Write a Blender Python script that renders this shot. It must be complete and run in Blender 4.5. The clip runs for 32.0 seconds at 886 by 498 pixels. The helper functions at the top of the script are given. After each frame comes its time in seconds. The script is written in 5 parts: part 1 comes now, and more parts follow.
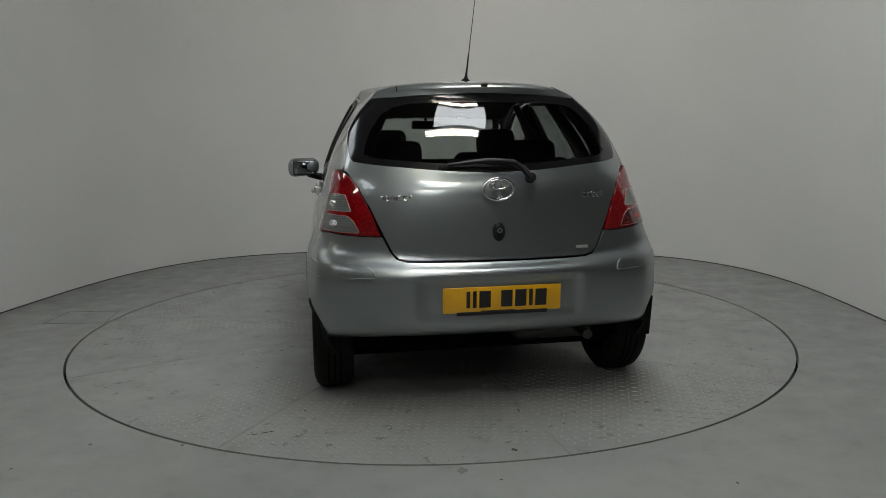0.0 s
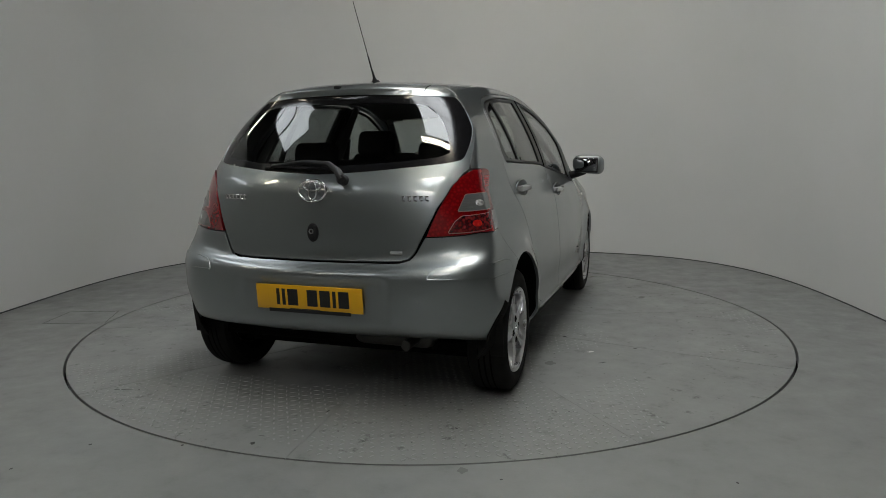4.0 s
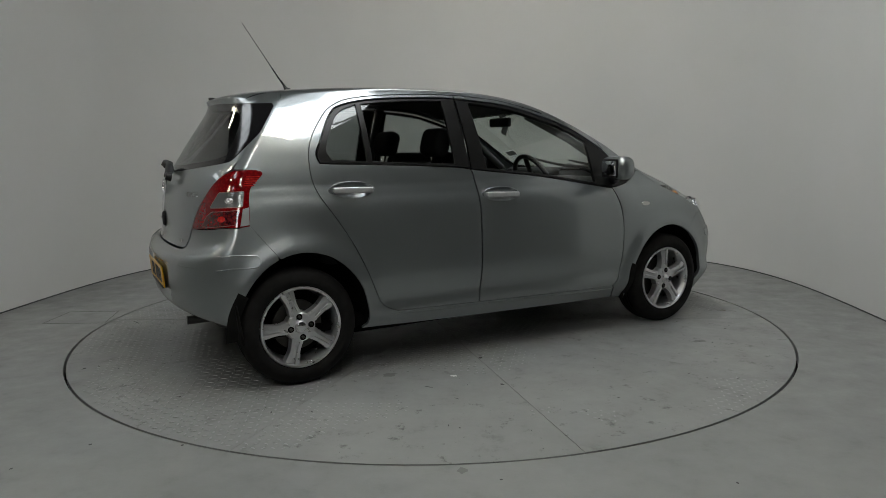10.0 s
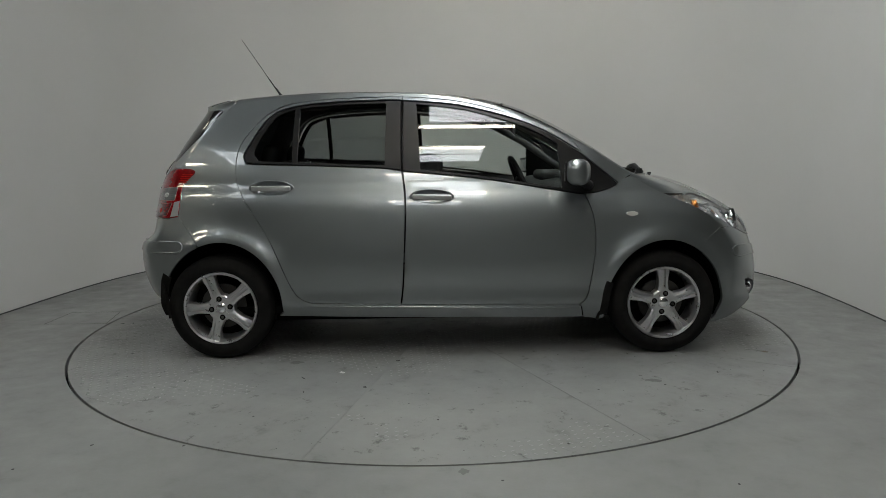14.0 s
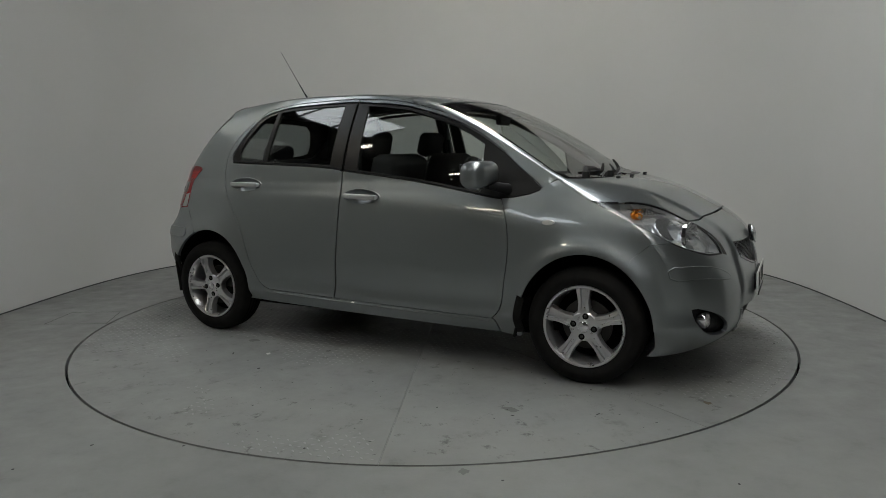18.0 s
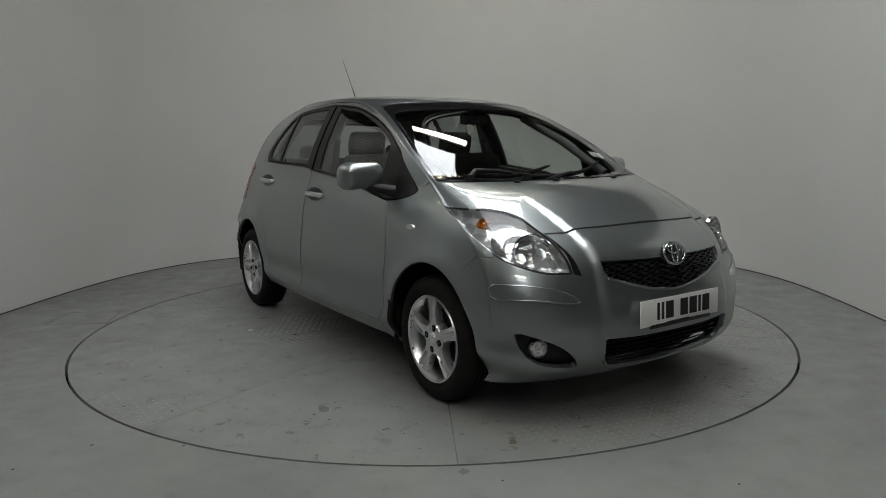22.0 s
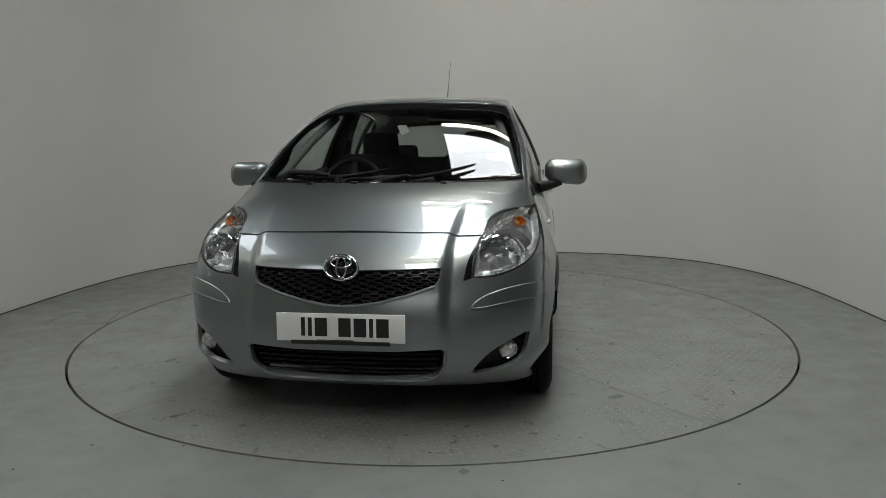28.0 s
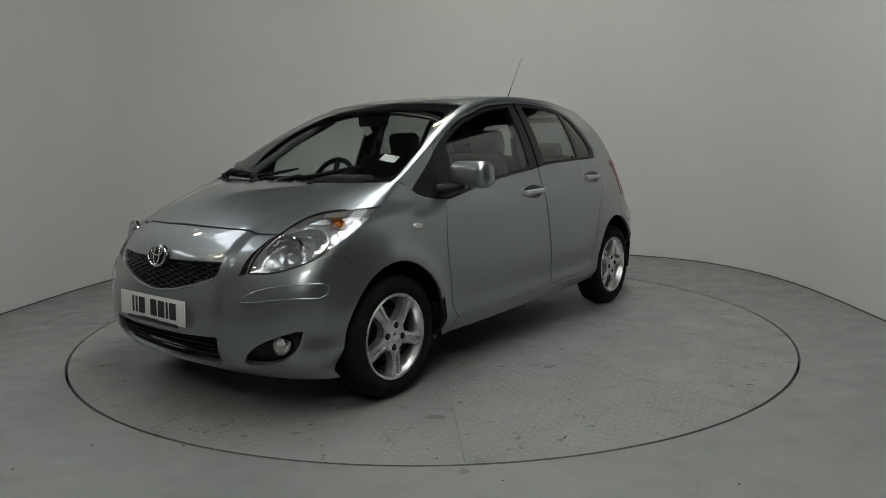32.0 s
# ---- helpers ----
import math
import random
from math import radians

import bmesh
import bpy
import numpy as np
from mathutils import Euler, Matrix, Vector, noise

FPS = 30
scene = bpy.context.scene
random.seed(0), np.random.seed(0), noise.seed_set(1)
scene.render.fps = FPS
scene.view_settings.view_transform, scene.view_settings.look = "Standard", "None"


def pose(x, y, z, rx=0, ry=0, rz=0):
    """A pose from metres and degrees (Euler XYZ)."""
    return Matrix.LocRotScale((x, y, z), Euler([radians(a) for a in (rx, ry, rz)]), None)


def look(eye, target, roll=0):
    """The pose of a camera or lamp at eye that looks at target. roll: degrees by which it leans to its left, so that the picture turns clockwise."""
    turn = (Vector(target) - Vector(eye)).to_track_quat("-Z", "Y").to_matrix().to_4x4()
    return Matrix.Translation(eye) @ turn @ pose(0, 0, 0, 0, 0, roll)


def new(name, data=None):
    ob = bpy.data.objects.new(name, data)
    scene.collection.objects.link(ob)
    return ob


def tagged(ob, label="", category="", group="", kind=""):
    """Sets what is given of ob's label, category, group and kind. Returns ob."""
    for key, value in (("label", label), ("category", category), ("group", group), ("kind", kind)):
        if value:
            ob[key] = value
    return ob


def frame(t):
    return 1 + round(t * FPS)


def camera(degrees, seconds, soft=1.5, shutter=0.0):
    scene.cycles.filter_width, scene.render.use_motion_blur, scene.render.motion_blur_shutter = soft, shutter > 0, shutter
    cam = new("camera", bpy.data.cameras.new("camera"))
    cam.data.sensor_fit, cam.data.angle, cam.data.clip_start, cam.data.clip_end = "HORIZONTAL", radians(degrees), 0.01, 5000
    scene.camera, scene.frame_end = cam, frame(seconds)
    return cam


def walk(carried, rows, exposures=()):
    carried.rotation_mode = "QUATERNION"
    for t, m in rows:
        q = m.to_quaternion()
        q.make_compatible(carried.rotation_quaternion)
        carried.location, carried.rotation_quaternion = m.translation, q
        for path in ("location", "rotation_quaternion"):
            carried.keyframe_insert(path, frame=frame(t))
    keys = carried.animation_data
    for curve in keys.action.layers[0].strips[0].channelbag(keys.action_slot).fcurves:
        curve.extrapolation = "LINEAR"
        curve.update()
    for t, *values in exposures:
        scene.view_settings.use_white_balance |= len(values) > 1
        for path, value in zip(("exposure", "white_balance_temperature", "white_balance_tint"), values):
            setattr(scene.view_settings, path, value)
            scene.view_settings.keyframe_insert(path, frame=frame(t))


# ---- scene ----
from mathutils.geometry import delaunay_2d_cdt

# ---- camera ----
EYE, TILT, PAN, ROLL = (0.0, -4.629, 1.1455), -8.176, -0.888, -0.653
cam = camera(65.07, 32.0, soft=0.6)
BEFORE = pose(*EYE, 90 + TILT, 0, PAN) @ pose(0, 0, 0, 0, 0, ROLL)
AFTER = pose(*EYE, 90 + TILT + 0.07, 0, PAN + 0.115) @ pose(0, 0, 0, 0, 0, ROLL)
walk(cam, [(0, BEFORE), (10.1, BEFORE), (10.5, AFTER), (32, AFTER)],
     exposures=[(0, -0.07), (2, -0.1), (3, -0.22), (4.5, -0.1), (6, 0), (8, -0.07), (11, -0.05), (14, 0), (17, -0.15), (20, -0.18), (22, -0.14), (23.5, 0.04), (25, 0.04), (28, 0), (29, -0.14), (30, -0.02), (31, -0.1), (32, -0.08)])

# ---- world and exposure ----
scene.view_settings.exposure = 0.0
world = bpy.data.worlds.new("sky")
scene.world = world
world.use_nodes = True
sky = world.node_tree.nodes.new("ShaderNodeTexSky")
sky.sky_type, sky.sun_disc = "NISHITA", False
sky.sun_elevation, sky.sun_rotation = radians(50), radians(160)
back = world.node_tree.nodes["Background"]
world.node_tree.links.new(sky.outputs[0], back.inputs[0])
back.inputs[1].default_value = 0.1


# ---- turning of the platform ----
def heading(t):
    s = (t - 16) / 16
    return 0.149 - 0.1236 * t - 0.0094 * (s * s - 1) - 0.0023 * s * (s * s - 1)


CAR_SHIFT = 0.041


# ---- materials ----
def material(name, color=(0.5, 0.5, 0.5), rough=0.5, metal=0.0, coat=0.0, spec=0.5, ior=None):
    m = bpy.data.materials.new(name)
    m.use_nodes = True
    b = m.node_tree.nodes["Principled BSDF"]
    b.inputs["Base Color"].default_value = (*color, 1)
    b.inputs["Roughness"].default_value = rough
    b.inputs["Metallic"].default_value = metal
    b.inputs["Coat Weight"].default_value = coat
    b.inputs["Coat Roughness"].default_value = 0.03
    b.inputs["Specular IOR Level"].default_value = spec
    if ior:
        b.inputs["IOR"].default_value = ior
    return m


def nodes_of(m):
    return m.node_tree.nodes, m.node_tree.links, m.node_tree.nodes["Principled BSDF"]


def noise_node(m, scale, detail=4.0, rough=0.55, source="Object"):
    n, l, b = nodes_of(m)
    c = n.new("ShaderNodeTexCoord")
    t = n.new("ShaderNodeTexNoise")
    t.inputs["Scale"].default_value = scale
    t.inputs["Detail"].default_value = detail
    t.inputs["Roughness"].default_value = rough
    l.new(c.outputs[source], t.inputs["Vector"])
    return t


def ramp(m, source, stops):
    n, l, b = nodes_of(m)
    r = n.new("ShaderNodeValToRGB")
    e = r.color_ramp.elements
    while len(e) < len(stops):
        e.new(0.5)
    for el, (p, c) in zip(e, stops):
        el.position = p
        el.color = (c, c, c, 1) if isinstance(c, (int, float)) else (*c, 1)
    l.new(source, r.inputs["Fac"])
    return r


def mix_color(m, fac, a, b2, kind="MIX"):
    n, l, b = nodes_of(m)
    x = n.new("ShaderNodeMix")
    x.data_type, x.blend_type = "RGBA", kind
    for sock, v in ((x.inputs[0], fac), (x.inputs[6], a), (x.inputs[7], b2)):
        if isinstance(v, (int, float)):
            sock.default_value = v
        elif isinstance(v, tuple):
            sock.default_value = (*v, 1)
        else:
            l.new(v, sock)
    return x.outputs[2]


def bump(m, height, strength=0.3, distance=0.002):
    n, l, b = nodes_of(m)
    x = n.new("ShaderNodeBump")
    x.inputs["Strength"].default_value = strength
    x.inputs["Distance"].default_value = distance
    l.new(height, x.inputs["Height"])
    l.new(x.outputs[0], b.inputs["Normal"])
    return x


def maths(m, op, a, b2=0.0):
    n, l, b = nodes_of(m)
    x = n.new("ShaderNodeMath")
    x.operation = op
    for sock, v in ((x.inputs[0], a), (x.inputs[1], b2)):
        if isinstance(v, (int, float)):
            sock.default_value = v
        else:
            l.new(v, sock)
    return x.outputs[0]


def make_paint():
    """Silver grey metallic paint: flakes under a hard clear coat, with a trace of dust and orange peel."""
    m = material("silver_grey_paint", (0.24, 0.26, 0.267), 0.35, 0.86, 1.0)
    n, l, b = nodes_of(m)
    b.inputs["Coat IOR"].default_value = 1.62
    b.inputs["Coat Roughness"].default_value = 0.012
    flake = noise_node(m, 900, 1)
    dust = noise_node(m, 2.5, 5)
    r = ramp(m, flake.outputs["Fac"], [(0.3, (0.205, 0.223, 0.229)), (0.7, (0.275, 0.297, 0.305))])
    l.new(r.outputs[0], b.inputs["Base Color"])
    rr = ramp(m, dust.outputs["Fac"], [(0.3, 0.32), (0.7, 0.38)])
    l.new(rr.outputs[0], b.inputs["Roughness"])
    return m


PAINT = make_paint()


def make_black_plastic():
    m = material("black_plastic", (0.008, 0.008, 0.009), 0.5, spec=0.3)
    t = noise_node(m, 60, 4)
    r = ramp(m, t.outputs["Fac"], [(0.3, 0.42), (0.7, 0.6)])
    nodes_of(m)[1].new(r.outputs[0], nodes_of(m)[2].inputs["Roughness"])
    bump(m, noise_node(m, 700, 2).outputs["Fac"], 0.15, 0.0005)
    return m


BLACK = make_black_plastic()
FRAME_BLACK = material("satin_black_frame", (0.009, 0.009, 0.009), 0.34, spec=0.25)
GLOSS_BLACK = material("gloss_black", (0.008, 0.008, 0.009), 0.12, spec=0.6)
GRILLE_BLACK = material("satin_grille_black", (0.014, 0.014, 0.015), 0.3, spec=0.5)
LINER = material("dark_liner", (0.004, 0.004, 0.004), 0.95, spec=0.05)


def make_rubber():
    m = material("tyre_rubber", (0.014, 0.014, 0.014), 0.8, spec=0.15)
    t = noise_node(m, 14, 5)
    r = ramp(m, t.outputs["Fac"], [(0.3, (0.005, 0.005, 0.005)), (0.75, (0.012, 0.0115, 0.011))])
    nodes_of(m)[1].new(r.outputs[0], nodes_of(m)[2].inputs["Base Color"])
    bump(m, noise_node(m, 300, 2).outputs["Fac"], 0.2, 0.001)
    return m


RUBBER = make_rubber()


def make_alloy():
    m = material("silver_alloy", (0.6, 0.6, 0.61), 0.3, 0.88, 0.6)
    t = noise_node(m, 30, 5)
    r = ramp(m, t.outputs["Fac"], [(0.3, 0.26), (0.75, 0.36)])
    nodes_of(m)[1].new(r.outputs[0], nodes_of(m)[2].inputs["Roughness"])
    return m


ALLOY = make_alloy()
CHROME = material("chrome", (0.85, 0.85, 0.86), 0.06, 1.0)
CHROME_FACET = material("pressed_chrome", (0.85, 0.85, 0.86), 0.12, 0.9)
MIRROR = material("dim_mirror", (0.45, 0.46, 0.47), 0.02, 1.0)
STEEL = material("brake_steel", (0.06, 0.058, 0.055), 0.5, 0.8)


def make_facets(name, colors, scale=24.0, rough=0.14, relief=0.5, metal=0.62):
    """Chrome pressed into small facets."""
    m = material(name, colors[0], rough, metal)
    n, l, b = nodes_of(m)
    c, v = n.new("ShaderNodeTexCoord"), n.new("ShaderNodeTexVoronoi")
    v.inputs["Scale"].default_value = scale
    l.new(c.outputs["Object"], v.inputs["Vector"])
    r = ramp(m, v.outputs["Color"], [(0.3, colors[0]), (0.7, colors[1])])
    l.new(r.outputs[0], b.inputs["Base Color"])
    bump(m, v.outputs["Distance"], relief, 0.012)
    return m


LAMP_HOUSING = make_facets("lamp_housing", ((0.36, 0.36, 0.37), (0.62, 0.62, 0.63)), 26.0, 0.18, 0.4)
REFLECTOR = make_facets("lamp_reflector", ((0.62, 0.62, 0.63), (0.85, 0.85, 0.86)), 42.0, 0.1, 0.6, 0.95)
FOG_GLASS = make_facets("fog_lamp_glass", ((0.5, 0.5, 0.5), (0.75, 0.75, 0.74)), 75.0)
# amber here paints the bulb's reflection onto the indicator's facets
BULB_TINT_REFLECTOR = make_facets("bulb_tinted_reflector", ((0.62, 0.16, 0.012), (0.7, 0.3, 0.05)), 60.0)
HANDLE_PAINT = material("handle_silver", (0.42, 0.43, 0.43), 0.35, 0.35, 1.0)


def make_glass(name, tint, rough=0.0, power_of=3.2, least=0.075):
    """Thin car glass: a clear sheet that also mirrors, so that the cabin shows through it."""
    m = bpy.data.materials.new(name)
    m.use_nodes = True
    n, l = m.node_tree.nodes, m.node_tree.links
    n.clear()
    out, mix = n.new("ShaderNodeOutputMaterial"), n.new("ShaderNodeMixShader")
    clear, gloss, edge = n.new("ShaderNodeBsdfTransparent"), n.new("ShaderNodeBsdfGlossy"), n.new("ShaderNodeLayerWeight")
    clear.inputs[0].default_value = (*tint, 1)
    gloss.inputs["Roughness"].default_value = rough
    power, scale = n.new("ShaderNodeMath"), n.new("ShaderNodeMath")
    power.operation, scale.operation = "POWER", "MULTIPLY_ADD"
    power.inputs[1].default_value = power_of
    scale.inputs[1].default_value, scale.inputs[2].default_value = 0.85, least
    l.new(edge.outputs["Facing"], power.inputs[0])
    l.new(power.outputs[0], scale.inputs[0])
    l.new(scale.outputs[0], mix.inputs[0])
    l.new(clear.outputs[0], mix.inputs[1])
    l.new(gloss.outputs[0], mix.inputs[2])
    l.new(mix.outputs[0], out.inputs[0])
    return m


GLASS = make_glass("window_glass", (0.82, 0.86, 0.84))
REAR_GLASS = make_glass("tinted_rear_glass", (0.5, 0.53, 0.52))
LENS = make_glass("clear_lens", (0.93, 0.95, 0.95), 0.0, 6.0, 0.04)


def make_red(name, low, high):
    """Red lamp plastic with a fine moulded grid below a smooth face."""
    m = material(name, low, 0.1, 0.0, 1.0)
    n, l, b = nodes_of(m)
    b.inputs["Subsurface Weight"].default_value = 0.0
    c, v = n.new("ShaderNodeTexCoord"), n.new("ShaderNodeTexVoronoi")
    v.inputs["Scale"].default_value = 70
    l.new(c.outputs["Object"], v.inputs["Vector"])
    r = ramp(m, v.outputs["Distance"], [(0.15, high), (0.6, low)])
    l.new(r.outputs[0], b.inputs["Base Color"])
    return m


RED = make_red("red_lens", (0.15, 0.002, 0.004), (0.24, 0.004, 0.006))
BRIGHT_RED = make_red("bright_red_lens", (0.4, 0.012, 0.01), (0.6, 0.03, 0.02))
SMOKE_RED = make_red("smoked_red_lens", (0.07, 0.006, 0.008), (0.16, 0.02, 0.02))


def make_clear_lamp():
    m = material("ribbed_clear_lens", (0.16, 0.165, 0.165), 0.16, 0.35, 1.0)
    n, l, b = nodes_of(m)
    c = n.new("ShaderNodeTexCoord")
    w = n.new("ShaderNodeTexWave")
    w.inputs["Scale"].default_value = 30
    w.bands_direction = "Z"
    l.new(c.outputs["Object"], w.inputs["Vector"])
    bump(m, w.outputs["Fac"], 0.2, 0.002)
    return m


CLEAR_LAMP = make_clear_lamp()
CORNER_LENS = material("milky_lens", (0.34, 0.345, 0.345), 0.2, 0.1, 1.0)
FRAME_LENS = material("pink_lens_edge", (0.3, 0.16, 0.15), 0.25, 0.2, 0.5)
PALE_LENS = material("pale_lens", (0.6, 0.6, 0.58), 0.2, 0.0, 1.0)
AMBER = material("amber_bulb", (0.6, 0.2, 0.02), 0.2, 0.0, 1.0)
PLATE_YELLOW = material("yellow_plate", (0.75, 0.4, 0.01), 0.35, coat=0.3)
PLATE_WHITE = material("white_plate", (0.72, 0.73, 0.72), 0.35, coat=0.3)
INK = material("black_ink", (0.01, 0.01, 0.01), 0.5)
PAPER = material("white_paper", (0.75, 0.76, 0.74), 0.7)


def make_fabric():
    m = material("dark_grey_fabric", (0.03, 0.031, 0.034), 0.95, spec=0.2)
    t = noise_node(m, 220, 3)
    r = ramp(m, t.outputs["Fac"], [(0.3, (0.018, 0.018, 0.02)), (0.7, (0.045, 0.046, 0.05))])
    nodes_of(m)[1].new(r.outputs[0], nodes_of(m)[2].inputs["Base Color"])
    bump(m, t.outputs["Fac"], 0.4, 0.002)
    return m


FABRIC = make_fabric()
DASH = material("dark_dashboard", (0.02, 0.021, 0.022), 0.7)
GREY_TRIM = material("grey_cabin_trim", (0.11, 0.112, 0.112), 0.8)
HEADLINING = material("grey_headlining", (0.14, 0.142, 0.14), 0.9, spec=0.1)
ORANGE = material("orange_belt_tag", (0.6, 0.12, 0.02), 0.6)


# ---- mesh helpers ----
def part(name, bm, mat, parent=None, label=""):
    me = bpy.data.meshes.new(name)
    bm.to_mesh(me)
    bm.free()
    me.materials.append(mat)
    ob = new(name, me)
    if parent:
        ob.parent = parent
    if label:
        ob["label"] = label
    return ob


def mesh_part(name, verts, faces, mat, parent=None, label="", normals=None, smooth=True):
    me = bpy.data.meshes.new(name)
    me.from_pydata([tuple(v) for v in verts], [], [tuple(f) for f in faces])
    me.materials.append(mat)
    if smooth:
        me.polygons.foreach_set("use_smooth", [True] * len(me.polygons))
    me.update()
    if normals is not None:
        me.normals_split_custom_set_from_vertices([tuple(n) for n in normals])
    ob = new(name, me)
    if parent:
        ob.parent = parent
    if label:
        ob["label"] = label
    return ob


def smooth_all(bm, angle=40):
    for f in bm.faces:
        f.smooth = True
    for e in bm.edges:
        e.smooth = len(e.link_faces) != 2 or e.calc_face_angle(0) < radians(angle)
    return bm


def box(sx, sy, sz, m=None, bevel=0.0, seg=2):
    """A box of that size about the origin, with rounded edges, moved by m."""
    bm = bmesh.new()
    bmesh.ops.create_cube(bm, size=1, matrix=Matrix.Diagonal((sx, sy, sz, 1)))
    if bevel:
        bmesh.ops.bevel(bm, geom=bm.edges[:], offset=bevel, segments=seg, profile=0.5, affect="EDGES")
    if m is not None:
        bm.transform(m)
    return smooth_all(bm, 50)


def rod(r1, r2, h, m=None, seg=24):
    bm = bmesh.new()
    bmesh.ops.create_cone(bm, cap_ends=True, segments=seg, radius1=r1, radius2=r2, depth=h)
    if m is not None:
        bm.transform(m)
    return smooth_all(bm, 50)


def join(*bms):
    out = bmesh.new()
    for b in bms:
        me = bpy.data.meshes.new("piece")
        b.to_mesh(me)
        b.free()
        out.from_mesh(me)
        bpy.data.meshes.remove(me)
    return out


def lathe(profile, seg=48, close=False):
    """A profile of (radius, height) turned about z."""
    bm = bmesh.new()
    rows = []
    for r, h in profile:
        rows.append([bm.verts.new((r * math.cos(2 * math.pi * i / seg), r * math.sin(2 * math.pi * i / seg), h)) for i in range(seg)])
    pairs = list(zip(rows, rows[1:])) + ([(rows[-1], rows[0])] if close else [])
    for a, b in pairs:
        for i in range(seg):
            j = (i + 1) % seg
            bm.faces.new((a[i], a[j], b[j], b[i]))
    bmesh.ops.recalc_face_normals(bm, faces=bm.faces)
    return smooth_all(bm, 35)


def tube(points, radius, seg=10, flat=1.0):
    """A round bar along a line of points; radius is one number or one per point."""
    bm = bmesh.new()
    pts = [Vector(p) for p in points]
    rows = []
    for i, p in enumerate(pts):
        d = (pts[min(i + 1, len(pts) - 1)] - pts[max(i - 1, 0)]).normalized()
        up = Vector((0, 0, 1)) if abs(d.z) < 0.9 else Vector((0, 1, 0))
        a = d.cross(up).normalized()
        b = a.cross(d)
        r = radius[i] if isinstance(radius, (list, tuple)) else radius
        rows.append([bm.verts.new(p + a * r * math.cos(2 * math.pi * k / seg) + b * r * flat * math.sin(2 * math.pi * k / seg)) for k in range(seg)])
    for a, b in zip(rows, rows[1:]):
        for k in range(seg):
            j = (k + 1) % seg
            bm.faces.new((a[k], a[j], b[j], b[k]))
    bm.faces.new(rows[0])
    bm.faces.new(rows[-1])
    bmesh.ops.recalc_face_normals(bm, faces=bm.faces)
    return smooth_all(bm, 50)


def spline(values):
    """A natural cubic spline through values at 0, 1, 2...; returns a function of an array."""
    y = np.array(values, float)
    n = len(y)
    a = np.eye(n)
    r = np.zeros(n)
    for i in range(1, n - 1):
        a[i, i - 1:i + 2] = (1, 4, 1)
        r[i] = 6 * (y[i + 1] - 2 * y[i] + y[i - 1])
    m = np.linalg.solve(a, r)

    def at(x):
        x = np.clip(np.asarray(x, float), 0, n - 1)
        i = np.minimum(x.astype(int), n - 2)
        t = x - i
        return (m[i] * (1 - t) ** 3 + m[i + 1] * t ** 3) / 6 + (y[i] - m[i] / 6) * (1 - t) + (y[i + 1] - m[i + 1] / 6) * t
    return at


def curve_xy(points, per=8):
    """A smooth line through 2D points."""
    p = np.array(points, float)
    u = np.linspace(0, len(p) - 1, per * (len(p) - 1) + 1)
    return np.stack([spline(p[:, 0])(u), spline(p[:, 1])(u)], -1)


def step01(x, a, b):
    t = np.clip((np.asarray(x, float) - a) / (b - a), 0, 1)
    return t * t * (3 - 2 * t)


# ---- the car's skin: the side as a width over (y, z), the rest as ribs across ----
WAIST_Y = (-1.8, -1.5, -1.2, -0.8, -0.4, 0.0, 0.4, 0.8, 1.2, 1.5, 1.75, 2.0)
WAIST_X = spline((0.735, 0.788, 0.810, 0.818, 0.825, 0.828, 0.829, 0.826, 0.822, 0.802, 0.757, 0.68))
ARCH_R, ARCH_F, ARCH_RY, ARCH_RZ = (-1.165, 0.29), (1.28, 0.275), 0.332, 0.372
HUB_Z, HUB_RY, HUB_FY = 0.29, -1.185, 1.28


def belt(y):
    return 1.02 - 0.11 * y


def width(y, z):
    """Half the car's width at a place of its side."""
    y, z = np.asarray(y, float), np.asarray(z, float)
    w = WAIST_X(np.interp(y, WAIST_Y, np.arange(12)))
    start = np.interp(y, (-1.4, -1.0, 0.0, 0.5, 0.85, 1.05, 1.4), (0.935, 0.915, 0.91, 0.895, 0.865, 0.81, 0.80))
    h = z - start
    soft = 0.03 * np.log1p(np.exp(np.clip((h + 0.02) / 0.03, -30, 30)))
    w = w + 0.018 - 0.17 * np.clip(z - 0.5, 0, 0.42) ** 1.5 - 0.455 * soft - 0.75 * np.maximum(z - 1.12, 0) ** 2 * step01(-y, 0.6, 1.2)
    g = np.clip(z, 0.98, 1.46) - 0.98
    w = w + 0.42 * g * (0.46 - g)  # barrel of the side windows
    w = w - 0.065 * step01(0.325 - z, 0, 0.15) - 0.010 * np.exp(-((z - 0.385) / 0.06) ** 2)
    w = w - 0.033 * step01(-y, 0.95, 1.45) * step01(z, 0.62, 0.9) * (1 - 0.7 * step01(z, 1.1, 1.35))
    w = w - 0.05 * step01(0.52 - z, 0, 0.22) * step01(-y, 1.38, 1.52)
    for (ay, az) in (ARCH_R, ARCH_F):
        rr = np.sqrt(((y - ay) / ARCH_RY) ** 2 + ((z - az) / ARCH_RZ) ** 2)
        w = w - 0.006 * np.exp(-((rr - 1.0) / 0.6) ** 2) + 0.023 * np.exp(-((rr - 1.0) / 0.19) ** 2) * step01(z, 0.2, 0.4)
    return w


